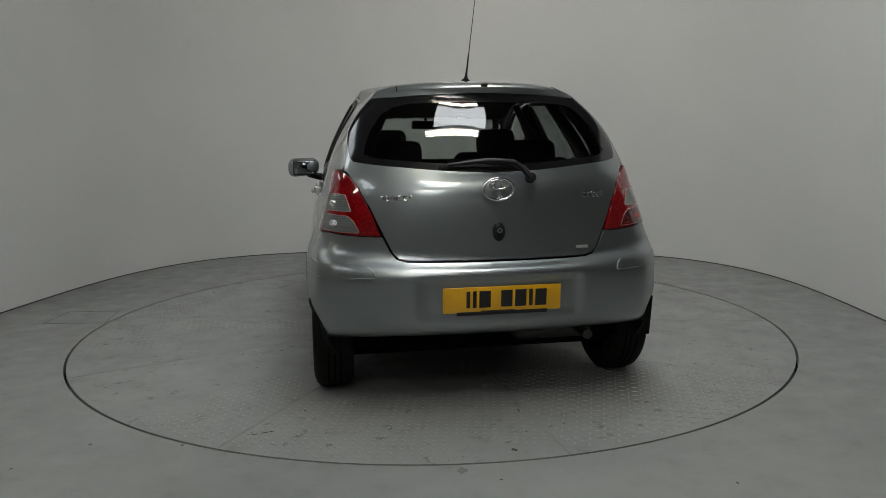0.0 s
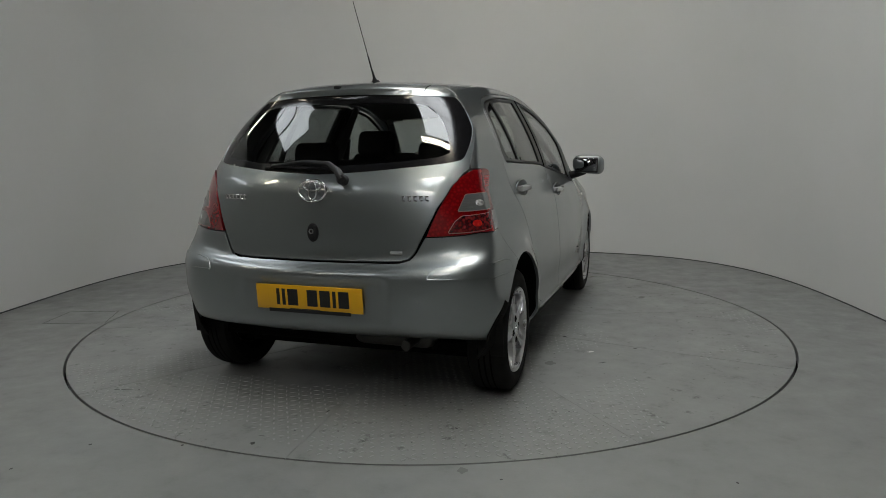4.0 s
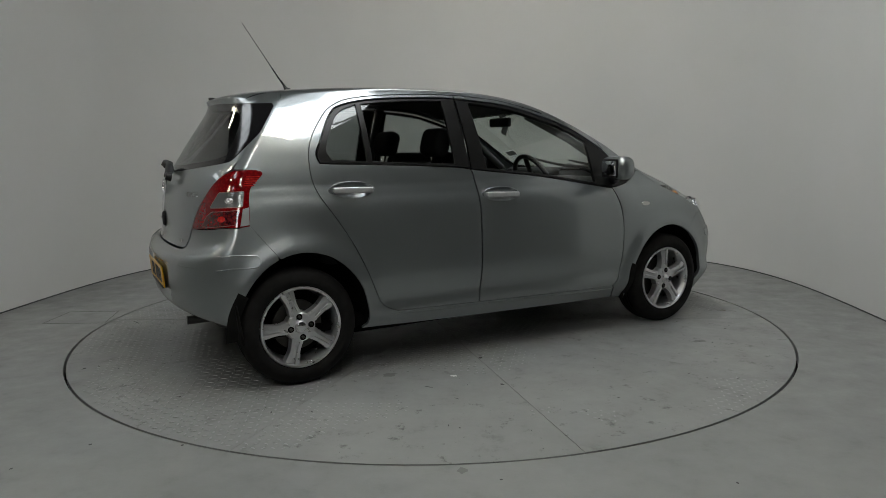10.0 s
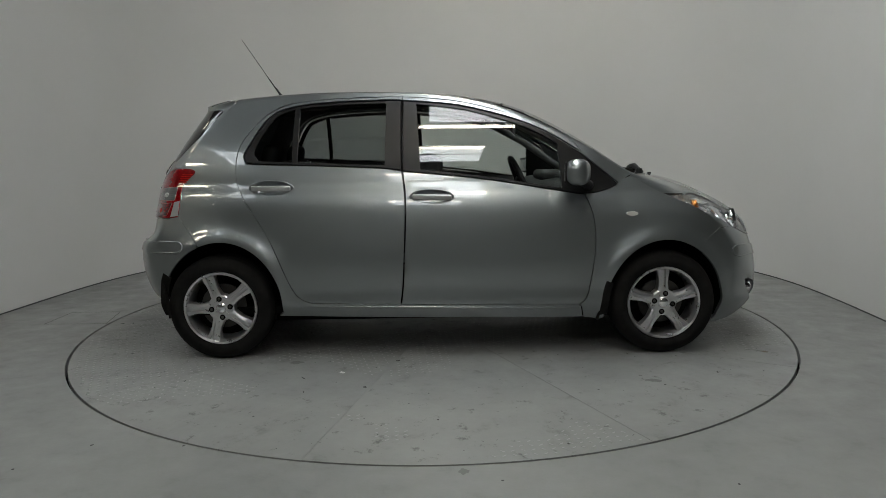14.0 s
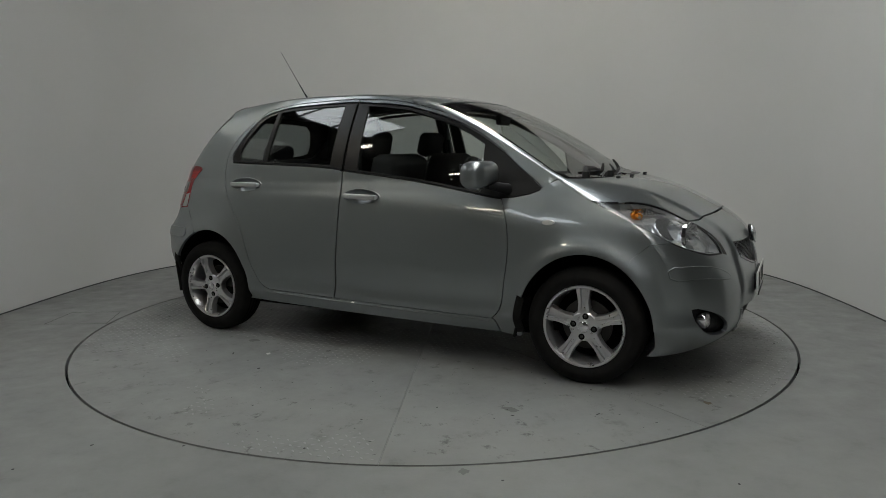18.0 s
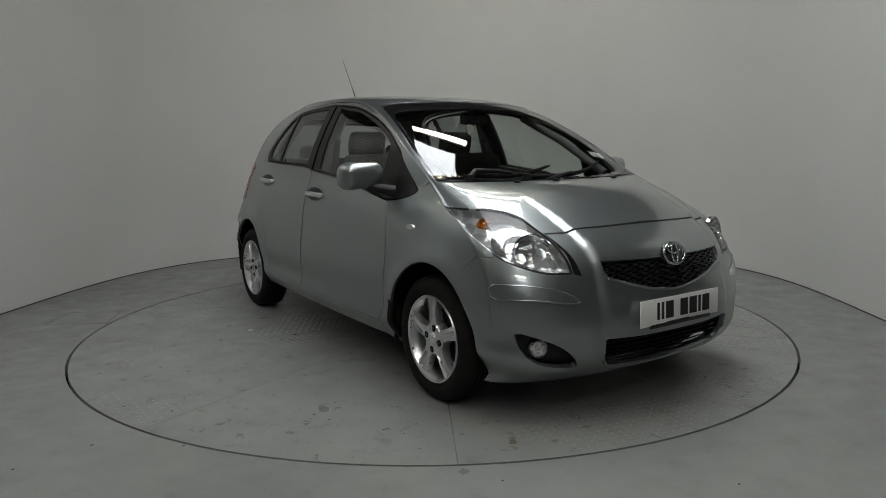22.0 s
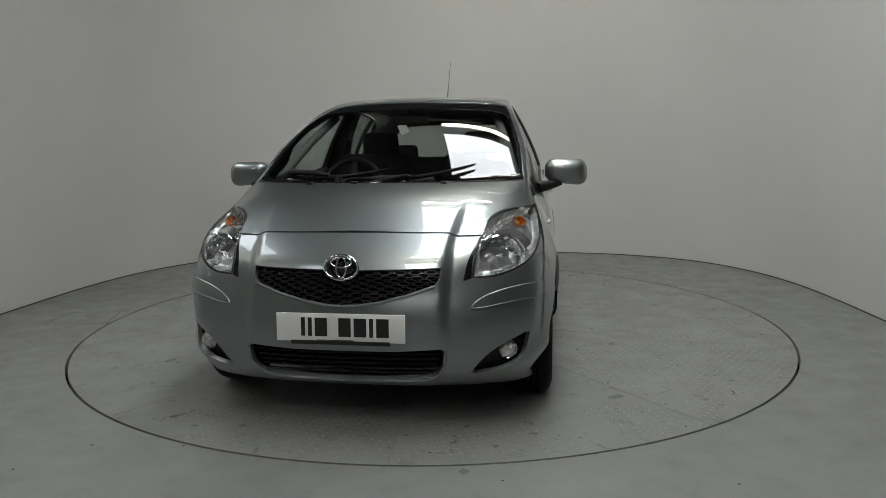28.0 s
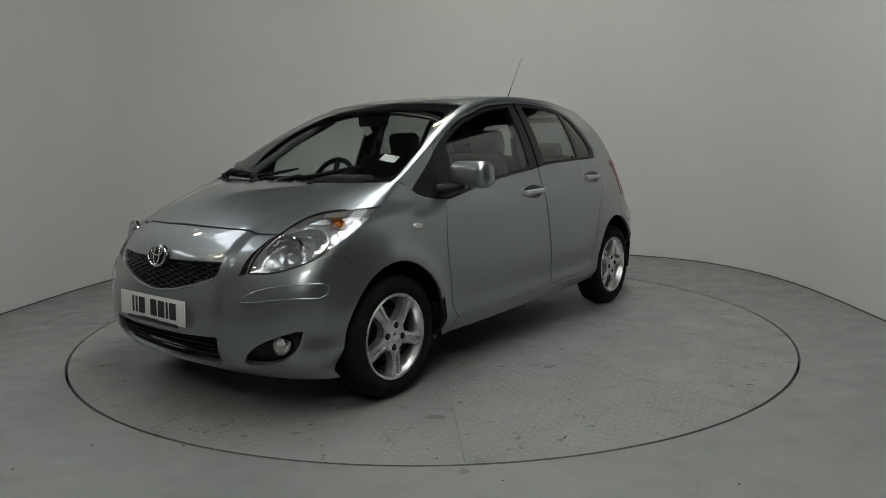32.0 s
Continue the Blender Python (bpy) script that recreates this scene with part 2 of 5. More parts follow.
CENTRE_Y = (-1.60, -1.69, -1.738, -1.747, -1.734, -1.681, -1.672, -1.655, -1.615, -1.505, -1.40, -1.405, -1.29, -1.0, -0.6, -0.2, 0.15, 0.42,
            0.680, 0.960, 1.186, 1.258, 1.5, 1.72, 1.87, 1.952, 1.964, 1.987, 1.996, 1.965, 1.89, 1.78)
CENTRE_Z = (0.325, 0.352, 0.425, 0.54, 0.63, 0.665, 0.79, 0.95, 1.035, 1.215, 1.385, 1.425, 1.458, 1.487, 1.501, 1.497, 1.477, 1.435,
            1.335, 1.165, 1.006, 0.998, 0.957, 0.858, 0.766, 0.677, 0.60, 0.52, 0.40, 0.28, 0.195, 0.16)
EDGE_Y = (-1.45, -1.48, -1.495, -1.50, -1.485, -1.46, -1.435, -1.41, -1.385, -1.285, -1.185, -1.12, -1.04, -0.85, -0.55, -0.2, 0.1, 0.36,
          0.58, 0.82, 1.0, 1.09, 1.265, 1.43, 1.54, 1.60, 1.655, 1.672, 1.675, 1.655, 1.615, 1.57)
EDGE_Z = (0.31, 0.36, 0.46, 0.58, 0.68, 0.75, 0.84, 0.95, 1.055, 1.22, 1.365, 1.405, 1.43, 1.452, 1.466, 1.466, 1.442, 1.375,
          1.285, 1.168, 1.065, 1.008, 0.905, 0.83, 0.763, 0.69, 0.60, 0.50, 0.39, 0.28, 0.19, 0.16)
FULL = (2.4, 2.4, 2.4, 2.4, 2.3, 2.1, 2.05, 2.0, 1.95, 1.95, 2.0, 2.1, 2.2, 2.2, 2.2, 2.2, 2.2, 2.2,
        2.2, 2.2, 2.2, 2.1, 1.95, 2.0, 2.0, 2.0, 2.2, 2.35, 2.5, 2.5, 2.4, 2.3)
F_CY, F_CZ, F_EY, F_EZ, F_N = (spline(v) for v in (CENTRE_Y, CENTRE_Z, EDGE_Y, EDGE_Z, FULL))
LAST = len(CENTRE_Y) - 1


def rib(u, v):
    """The skin at station u along the car, from the tail under the bumper (0) over the roof to the chin; v from the middle (0) to the side (1)."""
    u, v = np.asarray(u, float), np.asarray(v, float)
    sg, a = np.sign(v), np.minimum(np.abs(v), 1) * math.pi / 2
    cy, cz, ey, ez, n = F_CY(u), F_CZ(u), F_EY(u), F_EZ(u), F_N(u)
    ex = width(ey, ez)
    h = 0.002
    slope = (width(ey + (ey - cy) * h, ez + (ez - cz) * h) - width(ey - (ey - cy) * h, ez - (ez - cz) * h)) / (2 * h)
    kx = ex - np.clip(slope, -0.13, 0.13)
    s, g = np.sin(a) ** (2 / n), 1 - np.maximum(np.cos(a), 0) ** (2 / n)
    x = kx * s + (ex - kx) * g
    y, z = cy + (ey - cy) * g, cz + (ez - cz) * g
    # raised middle of the bonnet and nose between two soft ridges
    edge = np.interp(u, (20, 21.2, 24, 25.5, 27, 29), (0.50, 0.44, 0.39, 0.385, 0.385, 0.40))
    k = step01(u, 21.8, 23.4) * (1 - step01(u, 27.0, 29.0))
    drop = 0.017 * k * step01(x, edge - 0.008, edge + 0.04)
    nose = step01(u, 23.0, 25.5)
    z = z - drop * (0.9 - 0.6 * nose)
    y = y - drop * 0.9 * nose
    # hollow for the rear plate
    hol = 0.018 * step01(u, 1.5, 2.4) * (1 - step01(u, 3.3, 3.7)) * (1 - step01(x, 0.325, 0.385))
    y = y + hol
    return np.stack([sg * x, y, z], -1)


_uu = np.linspace(0, LAST, 1601)
_mid = rib(_uu, np.full_like(_uu, 0.45))
ARC = np.concatenate([[0], np.cumsum(np.linalg.norm(np.diff(_mid, axis=0), axis=1))])
ACROSS = 0.95


def s_of(u):
    return np.interp(u, _uu, ARC)


def u_of(s):
    return np.interp(s, ARC, _uu)


def normal_of(f, a, b, h=0.003):
    da = f(a + h, b) - f(a - h, b)
    db = f(a, b + h) - f(a, b - h)
    n = np.cross(da, db)
    return n / np.maximum(np.linalg.norm(n, axis=-1, keepdims=True), 1e-9)


def top_skin(q, off=0.0):
    """Lift of (s, across) onto the ribs."""
    def f(s, w):
        return rib(u_of(s), np.clip(w / ACROSS, -1, 1))
    a, b = q[:, 0], np.clip(q[:, 1], -ACROSS + 0.004, ACROSS - 0.004)
    p = f(q[:, 0], q[:, 1])
    n = normal_of(f, np.clip(a, 0.004, ARC[-1] - 0.004), b)
    mid = np.array([0, 0.1, 0.75])
    flip = np.sign(np.sum(n * (p - mid), -1, keepdims=True))
    n = n * flip
    return p + n * off, n


def side_skin(sgn):
    def lift(q, off=0.0):
        def f(y, z):
            return np.stack([sgn * width(y, z), y, z], -1)
        p = f(q[:, 0], q[:, 1])
        n = normal_of(f, q[:, 0], q[:, 1])
        n = n * np.sign(n[:, :1]) * sgn
        return p + n * off, n
    return lift


_tu, _tv = np.meshgrid(np.linspace(0, LAST, 641), np.linspace(0, 1, 121), indexing="ij")
_tab = rib(_tu, _tv)


def on_skin(kind, points, lo, hi):
    """Points given as seen from the front or rear (xz) or above (xy), put into the ribs' (s, across)."""
    ax = (0, 2) if kind == "xz" else (0, 1)
    ok = (_tu >= lo) & (_tu <= hi)
    out = []
    for a, b in points:
        d = (_tab[..., ax[0]] - abs(a)) ** 2 + (_tab[..., ax[1]] - b) ** 2
        d = np.where(ok, d, 9)
        i, j = np.unravel_index(np.argmin(d), d.shape)
        u, v = _tu[i, j], _tv[i, j]
        for _ in range(4):
            p = rib(u, v)[list(ax)]
            ju = (rib(u + 1e-3, v)[list(ax)] - p) / 1e-3
            jv = (rib(u, max(v - 1e-3, 0))[list(ax)] - p) / (max(v - 1e-3, 0) - v + 1e-12)
            m = np.stack([ju, jv], 1)
            if abs(np.linalg.det(m)) < 1e-6:
                break
            du, dv = np.linalg.solve(m, np.array([abs(a), b]) - p)
            u, v = np.clip(u + np.clip(du, -0.05, 0.05), lo, hi), np.clip(v + np.clip(dv, -0.02, 0.02), 0, 1)
        out.append((float(s_of(u)), float(math.copysign(v, a) * ACROSS) if a else 0.0))
    return out


def uv(u, v):
    return (float(s_of(u)), v * ACROSS)


def mirrored(points):
    """A half outline from the middle line and back to it, closed with its mirror."""
    return list(points) + [(a, -b) for a, b in reversed(points) if abs(b) > 1e-6]


def inside(loops, p):
    """Even-odd test of points p against closed loops."""
    c = np.zeros(len(p), bool)
    for lp in loops:
        a, b = lp, np.roll(lp, -1, 0)
        for (x0, y0), (x1, y1) in zip(a, b):
            if y0 == y1:
                continue
            hit = (y0 > p[:, 1]) != (y1 > p[:, 1])
            c ^= hit & (p[:, 0] < (x1 - x0) * (p[:, 1] - y0) / (y1 - y0) + x0)
    return c


def dense(loop, step):
    out = []
    lp = np.array(loop, float)
    for a, b in zip(lp, np.roll(lp, -1, 0)):
        d = np.linalg.norm(b - a)
        if d < 1e-6:
            continue
        n = max(1, int(math.ceil(d / step)))
        out += [a + (b - a) * k / n for k in range(n)]
    return np.array(out)


def sheet(loops, lift, step=0.03, flange=0.014, skip=None, off=0.0, gap=0.0):
    """A skin panel inside the loops: vertices, triangles and normals, with its edges turned in by flange."""
    loops = [dense(lp, step * 0.8) for lp in loops]
    allp = np.concatenate(loops)
    lo, hi = allp.min(0), allp.max(0)
    gx, gy = np.meshgrid(np.arange(lo[0], hi[0], step), np.arange(lo[1], hi[1], step * 0.866), indexing="ij")
    gx = gx + (np.arange(gx.shape[1]) % 2) * step / 2
    g = np.stack([gx.ravel(), gy.ravel()], -1)
    g = g[inside(loops, g)] if len(g) else g
    if len(g):
        keep = np.ones(len(g), bool)
        for k in range(0, len(allp), 200):
            d = ((g[:, None] - allp[None, k:k + 200]) ** 2).sum(-1).min(1)
            keep &= d > (0.5 * step) ** 2
        g = g[keep]
    edges, base = [], 0
    for lp in loops:
        edges += [(base + i, base + (i + 1) % len(lp)) for i in range(len(lp))]
        base += len(lp)
    pts = [Vector(p) for p in allp] + [Vector(p) for p in g]
    vs, _, fs, *_ = delaunay_2d_cdt(pts, edges, [], 0, 1e-7)
    q = np.array([(v.x, v.y) for v in vs])
    fs = np.array([f for f in fs if len(f) == 3])
    fs = fs[inside(loops, q[fs].mean(1))]
    p, n = lift(q, off)
    fn = np.cross(p[fs[:, 1]] - p[fs[:, 0]], p[fs[:, 2]] - p[fs[:, 0]])
    turn = (fn * n[fs[:, 0]]).sum(-1) < 0
    fs[turn] = fs[turn][:, ::-1]
    verts, norms, faces = list(p), list(n), [tuple(f) for f in fs]
    if flange:
        seen = {}
        for f in faces:
            for k in range(3):
                a, b, c = f[k], f[(k + 1) % 3], f[(k + 2) % 3]
                if (b, a) in seen:
                    del seen[(b, a)]
                else:
                    seen[(a, b)] = c
        out = {}
        for (a, b), c in seen.items():
            d = p[b] - p[a]
            o = np.cross(d, (n[a] + n[b]))
            o = o / max(np.linalg.norm(o), 1e-9)
            for k in (a, b):
                out[k] = out.get(k, 0) + o
        ids = {}
        for k, o in out.items():
            o = o / max(np.linalg.norm(o), 1e-9)
            ids[k] = len(verts)
            verts += [p[k] + o * 0.0012 - n[k] * 0.0012, p[k] + o * 0.0012 - n[k] * flange]
            norms += [o, o]
        for a, b in seen:
            if skip is not None and skip(q[a]) and skip(q[b]):
                continue
            i, j = ids[a], ids[b]
            faces += [(b, a, i, j), (j, i, i + 1, j + 1)]
    return verts, faces, norms


def merge(*sheets):
    v, f, n = [], [], []
    for sv, sf, sn in sheets:
        k = len(v)
        v, n = v + list(sv), n + list(sn)
        f = f + [tuple(i + k for i in t) for t in sf]
    return v, f, n


def panel(name, sh, mat, parent, label=""):
    v, f, n = sh
    return mesh_part(name, v, f, mat, parent, label, n)


def side_edge(lo, hi, count=40):
    """The line where ribs and side meet, in (y, z), from station lo to hi."""
    u = np.linspace(lo, hi, count)
    return np.stack([F_EY(u), F_EZ(u)], -1)


def on_edge(q):
    """Whether a place of the side lies on that line."""
    u = np.linspace(0, LAST, 400)
    return ((F_EY(u) - q[0]) ** 2 + (F_EZ(u) - q[1]) ** 2).min() < 0.010 ** 2


def on_rim(q):
    return abs(q[1]) > ACROSS * 0.995


def arch(centre, a0, a1, k=1.0, count=28):
    a = np.radians(np.linspace(a0, a1, count))
    return np.stack([centre[0] + ARCH_RY * k * np.cos(a), centre[1] + ARCH_RZ * k * np.sin(a)], -1)


# ---- studio ----
def make_wall_paint():
    m = material("grey_wall_paint", (0.55, 0.55, 0.54), 0.75)
    n, l, b = nodes_of(m)
    t = noise_node(m, 0.8, 6, 0.5)
    f = noise_node(m, 25, 4)
    c1 = ramp(m, t.outputs["Fac"], [(0.3, (0.53, 0.535, 0.52)), (0.7, (0.57, 0.57, 0.56))])
    l.new(c1.outputs[0], b.inputs["Base Color"])
    bump(m, f.outputs["Fac"], 0.08, 0.002)
    return m


def make_floor_paint():
    m = material("grey_floor_paint", (0.25, 0.255, 0.25), 0.4)
    n, l, b = nodes_of(m)
    big, mid, fine = noise_node(m, 0.9, 6), noise_node(m, 6, 7, 0.65), noise_node(m, 70, 5)
    base = ramp(m, big.outputs["Fac"], [(0.3, (0.165, 0.169, 0.165)), (0.7, (0.21, 0.214, 0.207))])
    scuff = ramp(m, mid.outputs["Fac"], [(0.58, 0.0), (0.78, 0.3)])
    c = mix_color(m, scuff.outputs[0], base.outputs[0], (0.08, 0.08, 0.078))
    l.new(c, b.inputs["Base Color"])
    rr = ramp(m, mid.outputs["Fac"], [(0.3, 0.32), (0.7, 0.55)])
    l.new(rr.outputs[0], b.inputs["Roughness"])
    bump(m, fine.outputs["Fac"], 0.12, 0.002)
    return m


def make_plate_paint():
    """Painted steel tread plate: raised lozenges, worn flat in places, with dark scuffs."""
    m = material("tread_plate_paint", (0.25, 0.255, 0.25), 0.38)
    n, l, b = nodes_of(m)
    c = n.new("ShaderNodeTexCoord")
    big, mid, scrape = noise_node(m, 0.8, 5), noise_node(m, 4.5, 8, 0.7), noise_node(m, 11, 9, 0.72)
    base = ramp(m, big.outputs["Fac"], [(0.3, (0.165, 0.169, 0.165)), (0.7, (0.21, 0.214, 0.207))])
    dark = ramp(m, mid.outputs["Fac"], [(0.58, 0.0), (0.72, 0.55)])
    dark2 = ramp(m, scrape.outputs["Fac"], [(0.58, 0.0), (0.66, 0.75)])
    both = maths(m, "MULTIPLY", dark2.outputs[0], ramp(m, big.outputs["Fac"], [(0.42, 0.0), (0.55, 1.0)]).outputs[0])
    c1 = mix_color(m, dark.outputs[0], base.outputs[0], (0.075, 0.075, 0.073))
    c2 = mix_color(m, both, c1, (0.03, 0.029, 0.028))
    l.new(c2, b.inputs["Base Color"])
    rr = ramp(m, mid.outputs["Fac"], [(0.3, 0.3), (0.7, 0.55)])
    l.new(rr.outputs[0], b.inputs["Roughness"])
    bump(m, scrape.outputs["Fac"], 0.1, 0.002)
    return m


WALL_PAINT, FLOOR_PAINT, PLATE_PAINT = make_wall_paint(), make_floor_paint(), make_plate_paint()
DARK_GAP = material("dark_gap", (0.003, 0.003, 0.003), 0.95, spec=0.1)
# lighter than the plates: worn tops, with their glints put into the colour
WORN_GLINT_TREAD = material("worn_tread_with_glint", (0.265, 0.27, 0.263), 0.3, 0.2)
ROOF_SHEET = material("roof_sheet", (0.05, 0.052, 0.052), 0.6)
HALL_PAINT = material("hall_wall_paint", (0.16, 0.163, 0.16), 0.8)
# lighter tone of the unseen west wall, added to brighten the car's side
BOUNCE_WALL_PAINT = material("pale_bounce_wall_paint", (0.42, 0.425, 0.415), 0.8)
DISC_R, RING = 2.2125, 0.0138
WALL_HX, WALL_HY, WALL_X0, WALL_Y0, WALL_TURN, BACK_Y, WALL_H, ROOF_Z = 3.062, 3.059, -0.088, 0.115, -0.098, -1.1, 2.84, 4.7


def wall_line(grow=0.0, count=96):
    """The studio wall seen from above: two straight sides and a rounded end."""
    pts = [(-WALL_HX - grow, BACK_Y)]
    k = 2 / 3.2
    for i in range(count + 1):
        a = math.pi * (1 - i / count)
        c, s = math.cos(a), math.sin(a)
        pts.append((math.copysign(abs(c) ** k, c) * (WALL_HX + grow), abs(s) ** k * (WALL_HY + grow)))
    pts.append((WALL_HX + grow, BACK_Y))
    c, s = math.cos(WALL_TURN), math.sin(WALL_TURN)
    return [(WALL_X0 + c * x - s * y, WALL_Y0 + s * x + c * y) for x, y in pts]


def wall_band(z0, z1, grow0, grow1, name, mat, label):
    bm = bmesh.new()
    a = wall_line(grow0)
    b = wall_line(grow1)
    rows = [[bm.verts.new((x, y, z)) for x, y in ln] for ln, z in ((a, z0), (a, z1), (b, z1), (b, z0))]
    for r0, r1 in zip(rows, rows[1:] + rows[:1]):
        for i in range(len(r0) - 1):
            bm.faces.new((r0[i], r0[i + 1], r1[i + 1], r1[i]))
    for k in (0, -1):
        bm.faces.new([r[k] for r in rows])
    bmesh.ops.recalc_face_normals(bm, faces=bm.faces)
    return tagged(part(name, smooth_all(bm, 30), mat), label, "wall", kind="structure")


def build_studio():
    wall_band(0.0, WALL_H, 0.0, 0.12, "wall_north", WALL_PAINT, "smooth light grey painted curved studio wall")
    wall_band(0.0, 0.009, -0.005, 0.0, "trim", ROOF_SHEET, "thin dark joint along the foot of the wall")
    # floor sheet with a round opening for the platform
    bm = bmesh.new()
    seg = 160
    inner = [bm.verts.new(((DISC_R + RING) * math.cos(2 * math.pi * i / seg), (DISC_R + RING) * math.sin(2 * math.pi * i / seg), 0)) for i in range(seg)]
    outer = []
    for i in range(seg):
        a = 2 * math.pi * i / seg
        k = 12 / max(abs(math.cos(a)), abs(math.sin(a)))
        outer.append(bm.verts.new((k * math.cos(a), k * math.sin(a), 0)))
    low = [bm.verts.new((v.co.x, v.co.y, -0.06)) for v in inner]
    for i in range(seg):
        j = (i + 1) % seg
        bm.faces.new((inner[i], outer[i], outer[j], inner[j]))
        bm.faces.new((low[i], inner[i], inner[j], low[j]))
    bm.normal_update()
    tagged(part("floor", bm, FLOOR_PAINT), "grey painted concrete studio floor with scuffs", "floor", kind="structure")
    bm = bmesh.new()
    bmesh.ops.create_circle(bm, cap_ends=True, segments=64, radius=DISC_R + 0.3, matrix=pose(0, 0, -0.062))
    tagged(part("pit", bm, DARK_GAP), "dark pit under the turntable", "pit", kind="structure")
    # dark unseen hall round the studio; pale west wall bounces light onto the car
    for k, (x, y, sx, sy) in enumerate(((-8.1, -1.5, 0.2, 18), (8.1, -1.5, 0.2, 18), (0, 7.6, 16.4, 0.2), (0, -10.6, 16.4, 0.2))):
        tagged(part("wall_" + ("west", "east", "far", "south")[k], box(sx, sy, ROOF_Z, pose(x, y, ROOF_Z / 2)), BOUNCE_WALL_PAINT if k == 0 else HALL_PAINT), "unseen pale wall added to bounce light onto the car" if k == 0 else "unseen dark wall of the hall", "wall", kind="structure")
    build_roof()


def glow(name, color, strength):
    m = bpy.data.materials.new(name)
    m.use_nodes = True
    n, l = m.node_tree.nodes, m.node_tree.links
    n.clear()
    e, o = n.new("ShaderNodeEmission"), n.new("ShaderNodeOutputMaterial")
    e.inputs[0].default_value, e.inputs[1].default_value = (*color, 1), strength
    l.new(e.outputs[0], o.inputs[0])
    return m


# glow of the left-hand panels, cut so that side gets less light
DIM_SKYLIGHT = glow("dimmer_roof_sheet", (0.9, 0.96, 1.0), 5.0)
SKYLIGHT_GLOW = glow("daylit_roof_sheet", (0.93, 0.97, 1.0), 9.0)
TUBE_GLOW = glow("lit_tube", (1.0, 0.91, 0.72), 36.0)
# skylights: middle x, y and size; batten lamps: middle x, y and length along x
SKYLIGHTS = ((0.6, -0.9, 1.3, 3.7), (-3.8, -0.15, 1.0, 2.9), (-7.1, 0.0, 0.8, 2.4), (0.2, -4.75, 1.1, 1.4), (-3.4, -4.75, 0.9, 1.5), (-0.2, -8.2, 1.3, 2.6))
BATTENS = ((0.65, 1.25, 1.4), (0.4, -2.8, 1.3), (0.2, -4.0, 1.1), (-0.2, -6.75, 1.3), (-5.0, 1.75, 1.0), (-4.85, -1.9, 1.0), (-4.8, -4.9, 0.9))


def build_roof():
    """A dark sheet roof with daylit panels let into it and batten lamps hung below."""
    xs = sorted({-8.2, 8.2, *[v for x, y, w, d in SKYLIGHTS for v in (x - w / 2, x + w / 2)]})
    ys = sorted({-10.7, 7.7, *[v for x, y, w, d in SKYLIGHTS for v in (y - d / 2, y + d / 2)]})
    bm = bmesh.new()
    for x0, x1 in zip(xs, xs[1:]):
        for y0, y1 in zip(ys, ys[1:]):
            mx, my = (x0 + x1) / 2, (y0 + y1) / 2
            if any(abs(mx - x) < w / 2 and abs(my - y) < d / 2 for x, y, w, d in SKYLIGHTS):
                continue
            b = box(x1 - x0, y1 - y0, 0.06, pose(mx, my, ROOF_Z))
            me = bpy.data.meshes.new("piece")
            b.to_mesh(me)
            b.free()
            bm.from_mesh(me)
            bpy.data.meshes.remove(me)
    tagged(part("ceiling", bm, ROOF_SHEET), "dark sheet roof over the studio", "ceiling", kind="structure")
    for k, (x, y, w, d) in enumerate(SKYLIGHTS):
        ob = tagged(part("skylight", box(w, d, 0.02, pose(0, 0, 0)), SKYLIGHT_GLOW if x > -2 else DIM_SKYLIGHT), "daylit translucent roof panel with dark glazing bars", "skylight", "roof skylights")
        ob.location = (x, y, ROOF_Z + 0.02)
        along = d > w
        n = 3 if max(w, d) > 2 else 1
        for i in range(1, n + 1):
            p = -0.5 + i / (n + 1)
            if along:
                part("glazing_bar", box(w, 0.05, 0.05, pose(0, p * d, -0.03)), ROOF_SHEET, ob)
            else:
                part("glazing_bar", box(0.05, d, 0.05, pose(p * w, 0, -0.03)), ROOF_SHEET, ob)
    for x, y, w in BATTENS:
        ob = tagged(new("batten_lamp"), "white batten lamp with lit tubes hung from the roof", "lamp", "batten lamps")
        ob.location = (x, y, ROOF_Z - 0.25)
        part("housing", box(w, 0.17, 0.05, pose(0, 0, 0.045), 0.01), PAPER, ob)
        for k in (-0.055, 0, 0.055):
            part("tube", rod(0.019, 0.019, w - 0.06, pose(0, k, -0.005, 0, 90, 0), 12), TUBE_GLOW, ob)
        for k in (-0.4, 0.4):
            part("hanger", rod(0.006, 0.006, 0.2, pose(k * w, 0, 0.16), 8), STEEL, ob)
    for y in (-8.5, -6.2, -3.5, 1.6, 4.4):
        tagged(part("roof_beam", box(16, 0.09, 0.2, pose(0, y, ROOF_Z - 0.13), 0.01), ROOF_SHEET), "dark steel roof beam", "beam", "roof beams")


